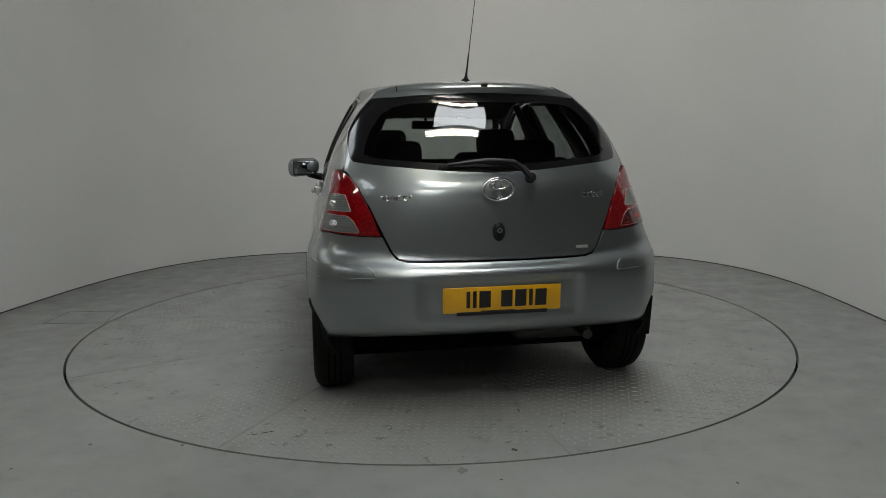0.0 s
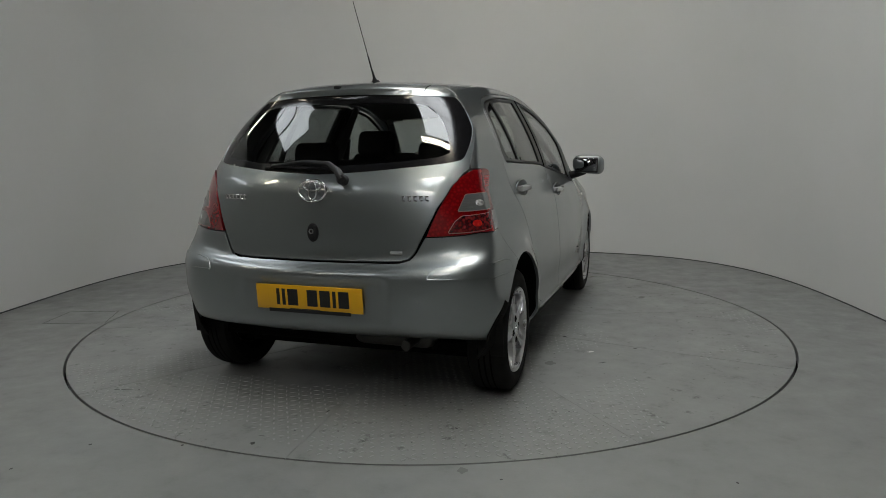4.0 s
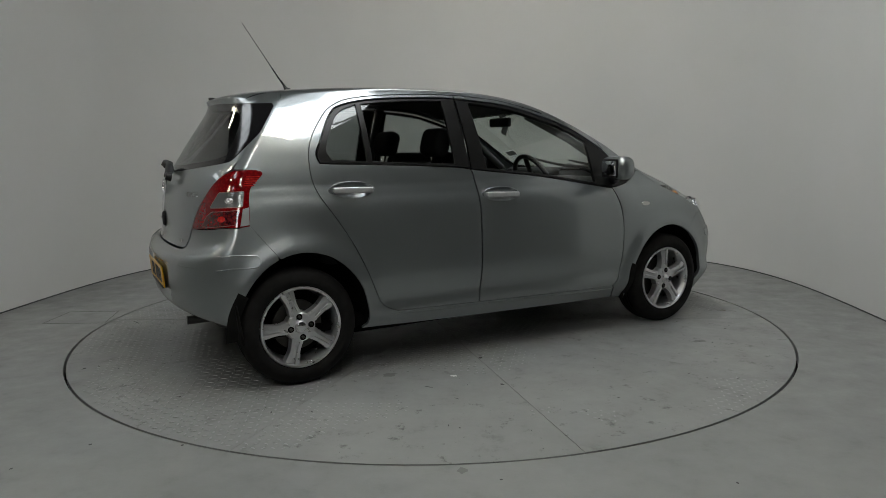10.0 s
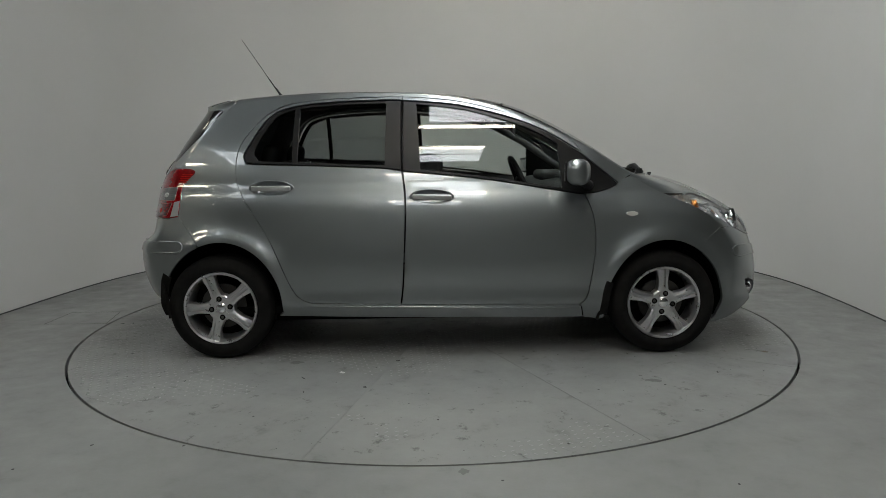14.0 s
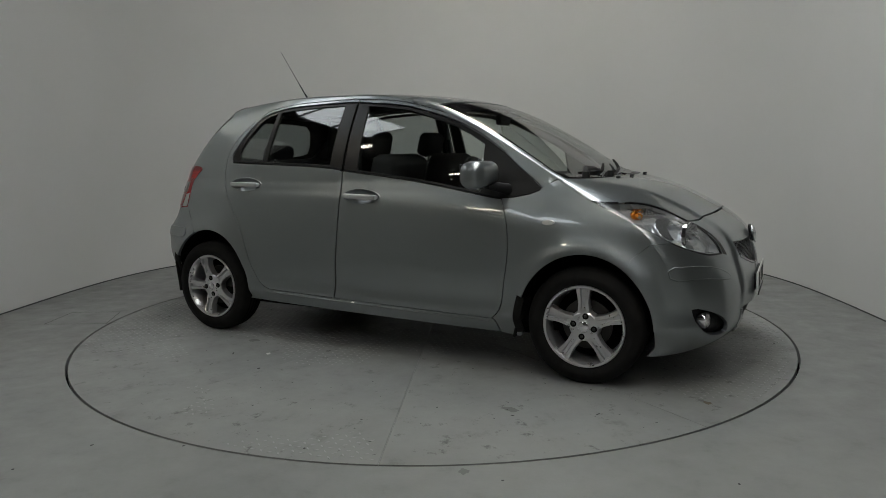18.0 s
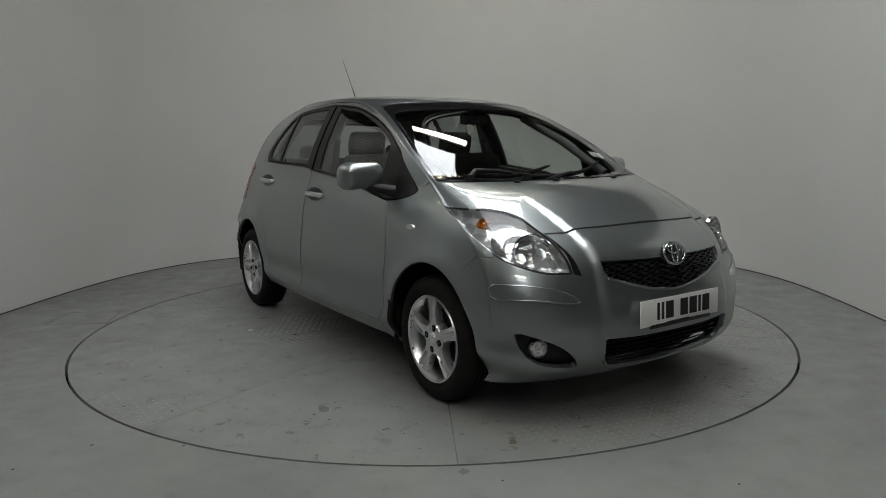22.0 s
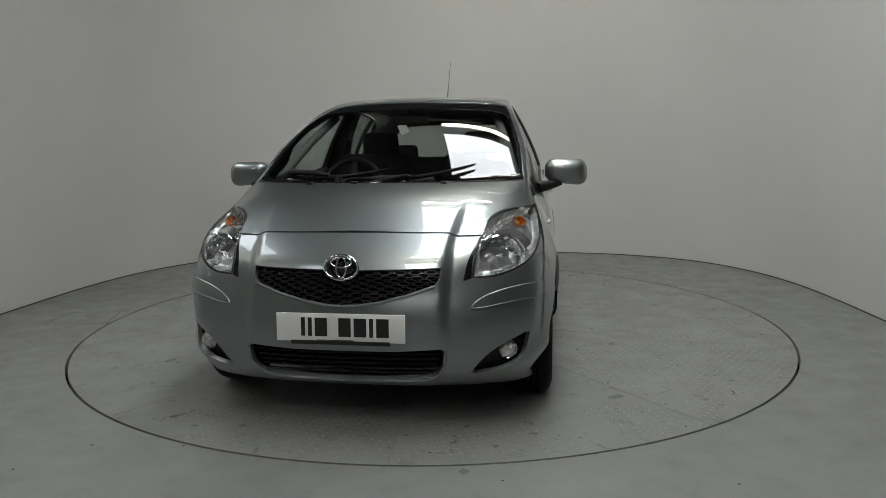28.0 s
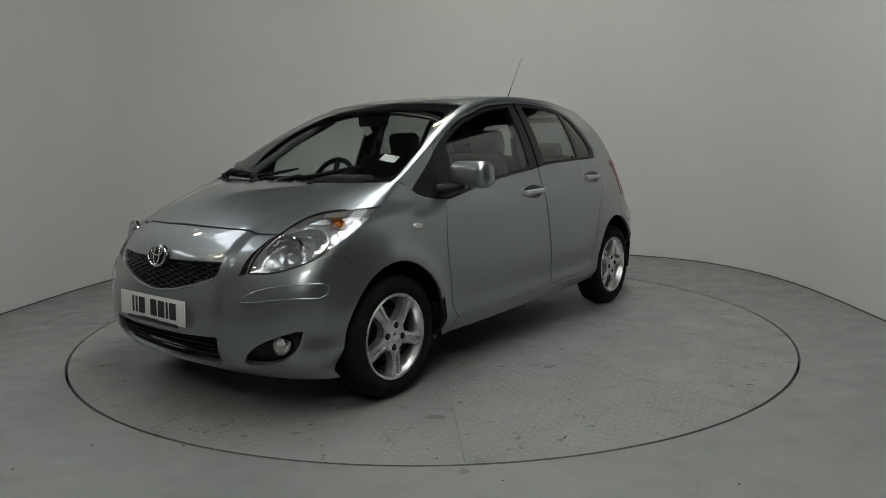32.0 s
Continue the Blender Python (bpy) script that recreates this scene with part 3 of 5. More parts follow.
def build_turntable():
    ob = tagged(new("turntable"), "round grey painted steel tread-plate turntable under the car", "turntable")
    # ten wedge plates with open joints
    bm = bmesh.new()
    half, gap = radians(18), 0.0009
    rim = [(DISC_R * math.cos(a), DISC_R * math.sin(a)) for a in np.linspace(-half + gap / DISC_R, half - gap / DISC_R, 17)]
    tip = (gap / math.sin(half), 0.0)
    up = [bm.verts.new((x, y, 0)) for x, y in [tip] + rim]
    low = [bm.verts.new((x, y, -0.03)) for x, y in [tip] + rim]
    bm.faces.new(up)
    for i in range(len(up)):
        j = (i + 1) % len(up)
        bm.faces.new((up[i], low[i], low[j], up[j]))
    bmesh.ops.recalc_face_normals(bm, faces=bm.faces)
    first = part("plate", bm, PLATE_PAINT, ob)
    rnd = random.Random(4)
    for k in range(10):
        p = first if k == 0 else new("plate", first.data)
        p.parent = ob
        p.matrix_local = pose(0, 0, -0.0012 * rnd.random(), 0, 0, 22.8 + 18 + 36 * k)
    # raised lozenges of the tread, row by row on each wedge
    verts, faces = [], []
    pitch = 0.04
    shape = [(-0.016, 0), (-0.006, 0.0048), (0.006, 0.0048), (0.016, 0), (0.006, -0.0048), (-0.006, -0.0048)]
    for k in range(10):
        mid = radians(22.8 + 18 + 36 * k)
        cm, sm = math.cos(mid), math.sin(mid)
        for i in range(3, 58):
            for j in range(-20, 21):
                x, y = i * pitch, j * pitch
                if math.hypot(x, y) > DISC_R - 0.03 or abs(math.atan2(y, x)) > half - 0.02 / max(x, 0.02):
                    continue
                wx, wy = cm * x - sm * y, sm * x + cm * y
                az = math.degrees(math.atan2(wy, wx))
                kept = 0.34 * float(step01(az, 70, 100)) - 0.25 * float(step01(az, 0, 15) * (1 - step01(az, 50, 68))) + 0.06 * float(step01(az, -118, -105) * (1 - step01(az, -50, -38)))
                wear = kept + noise.noise(Vector((wx * 0.9, wy * 0.9, 3.0))) + 0.5 * noise.noise(Vector((wx * 2.6, wy * 2.6, 7.0)))
                h = 0.0016 * wear + 0.0001
                if h < 0.0002:
                    continue
                a = mid + (0.785 if (i + j) % 2 else -0.785)
                ca, sa = math.cos(a), math.sin(a)
                b = len(verts)
                for f, z in ((1.0, -0.0015), (0.74, min(h, 0.001))):
                    verts += [(wx + f * (ca * px - sa * py), wy + f * (sa * px + ca * py), z) for px, py in shape]
                faces += [(b + q, b + (q + 1) % 6, b + 6 + (q + 1) % 6, b + 6 + q) for q in range(6)] + [tuple(b + 6 + q for q in range(6))]
    tread = mesh_part("tread_pattern", verts, faces, WORN_GLINT_TREAD, ob, smooth=False)
    tread["kind"] = "stuff"
    return ob


CHIP_WHITE = material("bare_chip", (0.62, 0.62, 0.6), 0.7)
SCUFF_DARK = material("dark_scuff", (0.03, 0.029, 0.028), 0.7)
SMUDGE = material("grey_smudge", (0.125, 0.126, 0.122), 0.55)
STAIN = material("brown_stain", (0.11, 0.085, 0.055), 0.6)


def blot(x, y, r, mat, name, parent=None, seed=1, stretch=1.0):
    """A thin flake of paint or dirt with an uneven outline."""
    rnd = random.Random(seed)
    a0 = rnd.random() * 3
    bm = bmesh.new()
    ring = []
    for k in range(14):
        a = 2 * math.pi * k / 14
        d = r * rnd.uniform(0.6, 1.1)
        px, py = d * math.cos(a) * stretch, d * math.sin(a)
        ring.append(bm.verts.new((x + px * math.cos(a0) - py * math.sin(a0), y + px * math.sin(a0) + py * math.cos(a0), 0.0004)))
    bm.faces.new(ring)
    return part(name, bm, mat, parent)


def add_marks(ob):
    for k, (x, y, r, mat, s) in enumerate(((1.116, -0.484, 0.014, CHIP_WHITE, 1.6), (1.353, -0.343, 0.012, SCUFF_DARK, 1.2), (-0.01, -2.126, 0.012, SCUFF_DARK, 1.2), (0.925, -0.203, 0.012, SCUFF_DARK, 1.4),
                                           (0.855, 1.858, 0.02, STAIN, 1.5), (-1.08, 1.38, 0.03, SMUDGE, 1.8), (-1.14, 0.47, 0.028, SMUDGE, 1.5), (0.934, -0.759, 0.03, SMUDGE, 1.6), (1.317, 1.085, 0.03, SMUDGE, 1.5))):
        blot(x, y, r, mat, "chip" if mat is CHIP_WHITE else "stain", ob, k + 3, s)
    part("scratch", box(0.093, 0.006, 0.0006, pose(-0.98, -1.774, 0.0003, 0, 0, 15)), SCUFF_DARK, ob)
    rnd = random.Random(12)
    verts, faces = [], []
    for k in range(420):
        r, a, w = DISC_R * math.sqrt(rnd.random()) * 0.99, rnd.random() * 6.283, rnd.random() * 3.1416
        big = 0.0016 + 0.005 * rnd.random() ** 3
        l = big * rnd.choice((1, 1, 1.5, 4))
        b = len(verts)
        for i in range(6):
            q = 6.283 * i / 6
            px, py = l * math.cos(q), big * math.sin(q) * rnd.uniform(0.6, 1)
            verts.append((r * math.cos(a) + px * math.cos(w) - py * math.sin(w), r * math.sin(a) + px * math.sin(w) + py * math.cos(w), 0.0005))
        faces.append(tuple(range(b, b + 6)))
    mesh_part("grit", verts, faces, SCUFF_DARK, ob, smooth=False)["kind"] = "stuff"


def build_floor_marks():
    ob = bpy.data.objects["floor"]
    for k, (x, y, r) in enumerate(((-1.369, -1.985, 0.011), (-0.998, -2.006, 0.01), (-1.559, -2.189, 0.01), (0.23, -2.344, 0.008), (1.036, -2.401, 0.009))):
        blot(x, y, r * 0.65, SCUFF_DARK, "spot", ob, k + 40, 1.3)
    blot(0.097, -2.27, 0.02, SMUDGE, "stain", ob, 50, 1.6)
    c = [(-2.664, 0.029), (-2.651, 0.378), (-2.30, 0.373), (-2.24, 0.02)]
    for (x0, y0), (x1, y1) in zip(c, c[1:] + c[:1]):
        part("hatch_joint", box(math.hypot(x1 - x0, y1 - y0), 0.0035, 0.0008, pose((x0 + x1) / 2, (y0 + y1) / 2, 0.0004, 0, 0, math.degrees(math.atan2(y1 - y0, x1 - x0)))), SCUFF_DARK, ob)


# ---- the car ----
# lines of the side, in (y, z)
SILL_A = curve_xy([(-0.86, 0.24), (0.0, 0.222), (0.93, 0.21)], 6)
WIN_LOW = [(-1.028, 1.083), (-0.72, 1.070), (-0.304, 1.052), (-0.172, 1.036), (0.003, 1.017), (0.317, 0.981), (0.638, 0.929), (0.80, 0.903)]
WIN_TOP = [(-0.894, 1.361), (-0.805, 1.392), (-0.594, 1.419), (-0.285, 1.430), (-0.168, 1.428), (0.032, 1.412), (0.192, 1.390), (0.352, 1.350), (0.513, 1.299), (0.671, 1.226), (0.827, 1.129)]
DOOR_TOP = [(-0.850, 1.404), (-0.775, 1.422), (-0.593, 1.441), (-0.346, 1.450), (-0.168, 1.451), (0.035, 1.438), (0.195, 1.414), (0.356, 1.374), (0.516, 1.322), (0.675, 1.252), (0.801, 1.176)]
REAR_GAP = [(-0.850, 1.404), (-0.924, 1.364), (-0.982, 1.307), (-1.064, 1.189), (-1.087, 1.057), (-1.063, 0.939), (-0.981, 0.804), (-0.885, 0.637), (-0.806, 0.450), (-0.750, 0.350), (-0.673, 0.314)]
B_GAP = [(-0.168, 1.451), (-0.170, 1.25), (-0.165, 1.036), (-0.150, 0.86), (-0.158, 0.612), (-0.168, 0.423), (-0.182, 0.304)]
FRONT_GAP = [(0.835, 0.900), (0.872, 0.807), (0.892, 0.646), (0.872, 0.451), (0.848, 0.335), (0.80, 0.284)]
SAIL = [(0.827, 1.129), (0.93, 1.043), (1.034, 0.955), (1.02, 0.938), (0.972, 0.920), (0.90, 0.905), (0.835, 0.900)]
G = 0.0052


def cut(line, a0, a1, axis=0):
    """The part of a line whose coordinate lies between a0 and a1, ends put in."""
    p = np.array(line, float)
    u = np.linspace(0, len(p) - 1, 40 * (len(p) - 1) + 1)
    c = np.stack([np.interp(u, np.arange(len(p)), p[:, k]) for k in (0, 1)], -1)
    keep = (c[:, axis] >= min(a0, a1)) & (c[:, axis] <= max(a0, a1))
    c = c[keep]
    return c


def shrink(loop, d):
    """A closed loop moved inwards by d."""
    p = dense(loop, 0.02)
    area = 0.5 * np.sum(p[:, 0] * np.roll(p[:, 1], -1) - np.roll(p[:, 0], -1) * p[:, 1])
    e = np.roll(p, -1, 0) - np.roll(p, 1, 0)
    n = np.stack([-e[:, 1], e[:, 0]], -1) / np.maximum(np.linalg.norm(e, axis=1, keepdims=True), 1e-9)
    return p + n * d * (1 if area > 0 else -1)


def round_loop(loop, passes=2):
    """Corners of a closed loop cut round."""
    p = np.array(loop, float)
    for _ in range(passes):
        q = np.roll(p, -1, 0)
        p = np.stack([0.75 * p + 0.25 * q, 0.25 * p + 0.75 * q], 1).reshape(-1, 2)
    return p


def build_side(car, sgn):
    lift = side_skin(sgn)
    win_low, win_top = curve_xy(WIN_LOW, 6), curve_xy(WIN_TOP, 6)
    door_top, rear_gap, b_gap, front_gap = curve_xy(DOOR_TOP, 6), curve_xy(REAR_GAP, 6), curve_xy(B_GAP, 6), curve_xy(FRONT_GAP, 6)
    rear_arc = curve_xy([(-1.028, 1.083), (-1.041, 1.13), (-1.012, 1.188), (-0.953, 1.292), (-0.894, 1.361)], 6)
    bz = float(np.interp(-0.168, win_low[:, 0], win_low[:, 1]))
    by = float(np.interp(-0.168, win_top[:, 0], win_top[:, 1]))
    b_low = b_gap[b_gap[:, 1] < bz]
    # rear door
    outline = np.concatenate([b_low[::-1], win_low[win_low[:, 0] < -0.168][::-1], rear_arc[1:], win_top[(win_top[:, 0] > -0.89) & (win_top[:, 0] < -0.168)], [(-0.168, by), (-0.168, 1.451)],
                              door_top[door_top[:, 0] < -0.168][::-1], rear_gap[1:]])
    door = panel("rear_door", sheet([shrink(outline, G), dish_loop(-0.883, 0.948)], lift, 0.03), PAINT, car)
    add_handle(door, sgn, -0.883, 0.948, -0.012)
    # front door
    outline = np.concatenate([b_low, front_gap[::-1], win_low[win_low[:, 0] > -0.168][::-1], [(-0.168, bz)]])
    strip = np.concatenate([win_top[win_top[:, 0] > -0.168], [(0.845, 1.118)], door_top[door_top[:, 0] > -0.168][::-1], [(-0.168, 1.451), (-0.168, by)]])
    door2 = panel("front_door", merge(sheet([shrink(outline, G), dish_loop(-0.004, 0.893)], lift, 0.03), sheet([shrink(strip, G)], lift, 0.02)), PAINT, car)
    add_handle(door2, sgn, -0.004, 0.893, -0.025)
    # black frames with their panes
    frame_r = np.concatenate([win_low[win_low[:, 0] < -0.172], [(-0.172, bz), (-0.172, by)], win_top[(win_top[:, 0] > -0.89) & (win_top[:, 0] < -0.172)][::-1], rear_arc[::-1]])
    quarter = np.concatenate([[(-0.962, 1.096), (-0.775, 1.088), (-0.772, 1.388)], curve_xy([(-0.80, 1.376), (-0.875, 1.343), (-0.93, 1.27), (-0.978, 1.18), (-0.985, 1.13)], 5)])
    pane_r = np.array([(-0.748, 1.086), (-0.262, 1.066), (-0.256, 1.415), (-0.42, 1.412), (-0.60, 1.403), (-0.745, 1.389)])
    fr = panel("rear_window_frame", sheet([shrink(frame_r, G), quarter, pane_r], lift, 0.025, 0.02, off=-0.002), FRAME_BLACK, door, "black window frame")
    panel("quarter_pane", sheet([shrink(quarter, -0.012)], lift, 0.03, 0, off=-0.008), REAR_GLASS, door, "dark tinted quarter pane")
    panel("rear_door_pane", sheet([shrink(pane_r, -0.012)], lift, 0.03, 0, off=-0.008), REAR_GLASS, door, "clear rear door pane")
    frame_f = np.concatenate([[(-0.164, bz)], win_low[win_low[:, 0] > -0.164], SAIL[::-1], win_top[win_top[:, 0] > -0.164][::-1][1:], [(-0.164, by)]])
    pane_f = np.array([(-0.068, 1.040), (0.003, 1.032), (0.317, 0.996), (0.60, 0.951), (0.715, 0.931), (0.700, 1.178), (0.61, 1.232), (0.509, 1.279), (0.35, 1.330), (0.19, 1.374), (0.03, 1.396), (-0.088, 1.408)])
    panel("front_window_frame", sheet([shrink(frame_f, G), pane_f], lift, 0.025, 0.02, off=-0.002), FRAME_BLACK, door2, "black window frame and mirror sail")
    panel("front_door_pane", sheet([shrink(pane_f, -0.012)], lift, 0.03, 0, off=-0.008), GLASS, door2, "clear front door pane")
    part("pillar_joint", tube([(sgn * (width(-0.168, z) + 0.0005), -0.168, z) for z in np.linspace(bz, by, 8)], 0.003, 6), LINER, door2)
    # body side with roof rail and sill
    e = side_edge(5.5, 21.1, 160)
    outline = np.concatenate([e, [(1.034, 0.96)], np.array(SAIL)[:2][::-1], [(0.845, 1.118)], door_top[::-1], rear_gap[1:], [(-0.182, 0.304)], [(0.80, 0.284)],
                              [(0.815, 0.278), (0.83, 0.212)], SILL_A[SILL_A[:, 0] < 0.82][::-1], arch(ARCH_R, -9, 110, 1.0)[1:], [(-1.292, 0.657), (-1.40, 0.80)]])
    top = np.array(rail_outline(sgn))
    body = panel("body_side", merge(sheet([outline], lift, 0.03, skip=on_edge), sheet([top], top_skin, 0.025, skip=on_rim)), PAINT, car)
    ridge = [(y, float(np.interp(y, (-0.70, -0.182, 0.80), (0.300, 0.290, 0.270)))) for y in np.linspace(-0.72, 0.80, 24)]
    part("sill_ridge", tube([side_skin(sgn)(np.array([p]), -0.002)[0][0] for p in ridge], [0.003] + [0.0052] * 22 + [0.003], 10), PAINT, body)
    # front wing
    e = side_edge(21.15, 24.75, 60)
    outline = np.concatenate([e, [(1.50, 0.634)], arch(ARCH_F, 52, 191, 1.0), [(0.94, 0.195), (0.84, 0.208), (0.822, 0.276)], front_gap[:-1][::-1], np.array(SAIL)[2:][::-1], [(1.04, 0.965)]])
    strip = np.array(wing_strip(sgn))
    wing = panel("front_wing", merge(sheet([shrink(outline, 0.001)], lift, 0.03, skip=on_edge), sheet([strip], top_skin, 0.025, skip=on_rim)), PAINT, car)
    rep = rod(0.5, 0.46, 1.0, None, 24)
    rep.transform(Matrix.LocRotScale((sgn * (width(1.093, 0.79) + 0.002), 1.093, 0.79), Euler((0, radians(90 * sgn), 0)), (0.027, 0.068, 0.012)))
    part("side_repeater", rep, PALE_LENS, wing, "small clear side repeater")
    for c, a0, k in ((ARCH_R, 150, 1.10), (ARCH_F, 158, 1.07)):
        flap = np.concatenate([arch(c, a0, 188, 0.95), arch(c, a0, 188, k)[::-1]])
        panel("mud_flap", sheet([flap], lift, 0.02, 0.012, off=0.002), RUBBER, car, "black rubber mud flap")
    # wheel arch linings
    for name, c, a0, a1 in (("rear_arch_liner", ARCH_R, -8, 173), ("front_arch_liner", ARCH_F, -14, 190)):
        a = arch(c, a0, a1, 1.0, 40)
        bm = bmesh.new()
        rows = []
        for k, xx in ((1.0, 0.0), (1.03, -0.03), (1.05, -0.33)):
            rows.append([bm.verts.new((sgn * (float(width(p[0], max(p[1], 0.2))) - 0.004 + xx), c[0] + (p[0] - c[0]) * k, c[1] + (p[1] - c[1]) * k)) for p in a])
        for r0, r1 in zip(rows, rows[1:]):
            for i in range(len(a) - 1):
                bm.faces.new((r0[i], r0[i + 1], r1[i + 1], r1[i]))
        bm.faces.new(rows[-1])
        part(name, smooth_all(bm, 40), LINER, car)


def rail_inner():
    """Inner edge of the roof rail and pillars on the ribs, from the tail lamp over the roof to the bonnet."""
    tail = on_skin("xz", [(0.655, 1.062), (0.648, 1.09)], 7.5, 11.6) + [uv(9.1, 0.962), uv(9.7, 0.982), uv(10.35, 0.982), uv(11.2, 0.93)]
    return tail + [uv(u, 0.80) for u in (12.0, 13.0, 14.0, 15.0, 16.0, 16.9)] + [uv(17.15, 0.815), uv(17.8, 0.83), uv(18.6, 0.835), uv(19.4, 0.845), uv(20.2, 0.855), uv(20.8, 0.86), uv(21.12, 0.86)]


def rail_outline(sgn):
    edge = [uv(u, 1.0) for u in np.linspace(21.12, 8.05, 120)]
    return [(a, b * sgn) for a, b in rail_inner() + edge]


def wing_inner():
    return [uv(21.14, 0.86), uv(21.6, 0.835), uv(22.1, 0.80), uv(22.35, 0.785)]


HL_TOP = [(0.748, 0.888), (0.722, 0.893), (0.655, 0.889), (0.592, 0.876), (0.551, 0.846), (0.528, 0.792), (0.512, 0.72), (0.508, 0.66), (0.508, 0.640)]
HL_LOW = [(0.56, 0.642), (0.62, 0.648), (0.69, 0.672), (0.745, 0.710), (0.768, 0.765), (0.772, 0.82), (0.768, 0.86)]


def lamp_line(points):
    return on_skin("xz", points, 21.6, 27.5)


LAMP_TOP = [tuple(p) for p in curve_xy(lamp_line(HL_TOP), 4)]
LAMP_LOW = [tuple(p) for p in curve_xy(lamp_line(HL_LOW), 4)]


def wing_strip(sgn):
    hl, low = LAMP_TOP[:9], LAMP_LOW[12:]
    inner = wing_inner() + hl[::-1] + low[::-1] + [uv(24.75, 1.0)]
    edge = [uv(u, 1.0) for u in np.linspace(24.7, 21.14, 40)]
    return [(a, b * sgn) for a, b in inner + edge]


def dish_loop(y, z):
    return np.array([(y + 0.116 * math.cos(a), z + 0.039 * math.sin(a)) for a in np.linspace(0, 2 * math.pi, 41)[:-1]])


def add_handle(door, sgn, y, z, tilt):
    """A pull handle over a shallow dished recess."""
    w = float(width(y, z))
    m = pose(sgn * (w + 0.001), y, z, 0, 0, 0) @ Matrix.Rotation(radians(90 * sgn), 4, "Y") @ Matrix.Rotation(math.atan(tilt) * sgn, 4, "Z")
    dish = lathe([(1.0, -0.004), (0.99, 0.001), (0.96, 0.0025), (0.92, 0.0015), (0.80, -0.008), (0.6, -0.018), (0.0001, -0.024)], 48)
    dish.transform(m @ Matrix.Diagonal((0.044, 0.124, 1, 1)))
    h = part("handle", dish, PAINT, door, "dished recess with pull handle")
    bar = box(0.030, 0.215, 0.018, Matrix.Translation((0, 0, 0.020)), 0.008, 3)
    ends = [box(0.026, 0.034, 0.036, Matrix.Translation((0, k * 0.088, 0.006)), 0.008, 2) for k in (-1, 1)]
    b = join(bar, *ends)
    b.transform(m)
    part("pull_bar", smooth_all(b), HANDLE_PAINT, h, "silver painted pull bar")


def build_top(car):
    rail = rail_inner()
    roof_side = [p for p in rail if s_of(11.95) < p[0] < s_of(17.0)]
    # roof
    half = [uv(12.0, 0.0)] + [(a, b - 0.004) for a, b in roof_side] + [uv(16.95, 0.79), uv(17.02, 0.6), uv(17.1, 0.3), uv(17.13, 0.0)]
    panel("roof", sheet([mirrored(half)], top_skin, 0.035), PAINT, car)
    # windscreen with its black band
    edge = [(a, b - 0.005) for a, b in rail if s_of(17.05) < a < s_of(20.9)]
    half = [uv(17.17, 0.0), uv(17.14, 0.3), uv(17.07, 0.6)] + [uv(17.05, 0.77)] + edge + [uv(20.86, 0.83), uv(20.93, 0.6), uv(21.0, 0.3), uv(21.02, 0.0)]
    clear = [uv(17.62, 0.0), uv(17.6, 0.3), uv(17.55, 0.6), uv(17.6, 0.72)] + [(a, b - 0.045) for a, b in rail if s_of(17.7) < a < s_of(20.3)] + [uv(20.35, 0.76), uv(20.5, 0.6), uv(20.58, 0.3), uv(20.6, 0.0)]
    band = panel("windscreen_band", sheet([mirrored(half), mirrored(clear)], top_skin, 0.03, 0.006, off=-0.003), GLOSS_BLACK, car, "black windscreen border")
    panel("windscreen", sheet([mirrored(clear)], top_skin, 0.04, 0, off=-0.003), GLASS, car, "clear curved windscreen")
    # cowl under the wipers
    half = [uv(20.95, 0.0), uv(20.92, 0.4), uv(20.84, 0.845), uv(21.17, 0.845), uv(21.3, 0.4), uv(21.36, 0.0)]
    panel("cowl", sheet([mirrored(half)], top_skin, 0.03, 0.01, off=-0.008), BLACK, car)
    # bonnet
    front = on_skin("xz", [(0.532, 0.797), (0.50, 0.797), (0.41, 0.806), (0.17, 0.816), (0.0, 0.818)], 22.3, 24.5)
    hl = LAMP_TOP[8:17]
    half = [uv(21.34, 0.0), uv(21.28, 0.4), uv(21.15, 0.83)] + [(a + (0.006 if i == 0 else 0), b - 0.005) for i, (a, b) in enumerate(wing_inner())] + [(a - 0.004, b - 0.006) for a, b in hl] + front
    panel("bonnet", sheet([mirrored(half)], top_skin, 0.017), PAINT, car, "silver grey bonnet with two soft ridges")
    # front bumper and nose
    gap = on_skin("xz", [(0.0, 0.812), (0.17, 0.810), (0.41, 0.800), (0.50, 0.790), (0.530, 0.790)], 22.5, 24.8)
    hl_in, hl_low = LAMP_TOP[20:], LAMP_LOW[:13]
    half = gap + [(a, b - 0.004) for a, b in hl_in] + [(a + 0.004, b) for a, b in hl_low] + [uv(24.82, 1.0)] + [uv(u, 1.0) for u in np.linspace(24.9, 31, 40)] + [uv(31, 0.5), uv(31, 0.0)]
    grille = on_skin("xz", [(0.0, 0.682), (0.2, 0.682), (0.386, 0.686), (0.384, 0.648), (0.366, 0.620), (0.26, 0.586), (0.15, 0.560), (0.07, 0.548), (0.0, 0.545)], 24.5, 28)
    intake = on_skin("xz", [(0.0, 0.362), (0.2, 0.364), (0.392, 0.372), (0.404, 0.362), (0.398, 0.31), (0.380, 0.265), (0.355, 0.246), (0.2, 0.230), (0.0, 0.224)], 27, 30.5)
    fog = np.array(on_skin("xz", [(0.50, 0.256), (0.52, 0.292), (0.56, 0.336), (0.63, 0.378), (0.738, 0.418), (0.728, 0.36), (0.705, 0.310), (0.65, 0.272), (0.57, 0.256)], 27, 30.5))
    fog = round_loop(fog, 1)
    fog2 = fog * (1, -1)
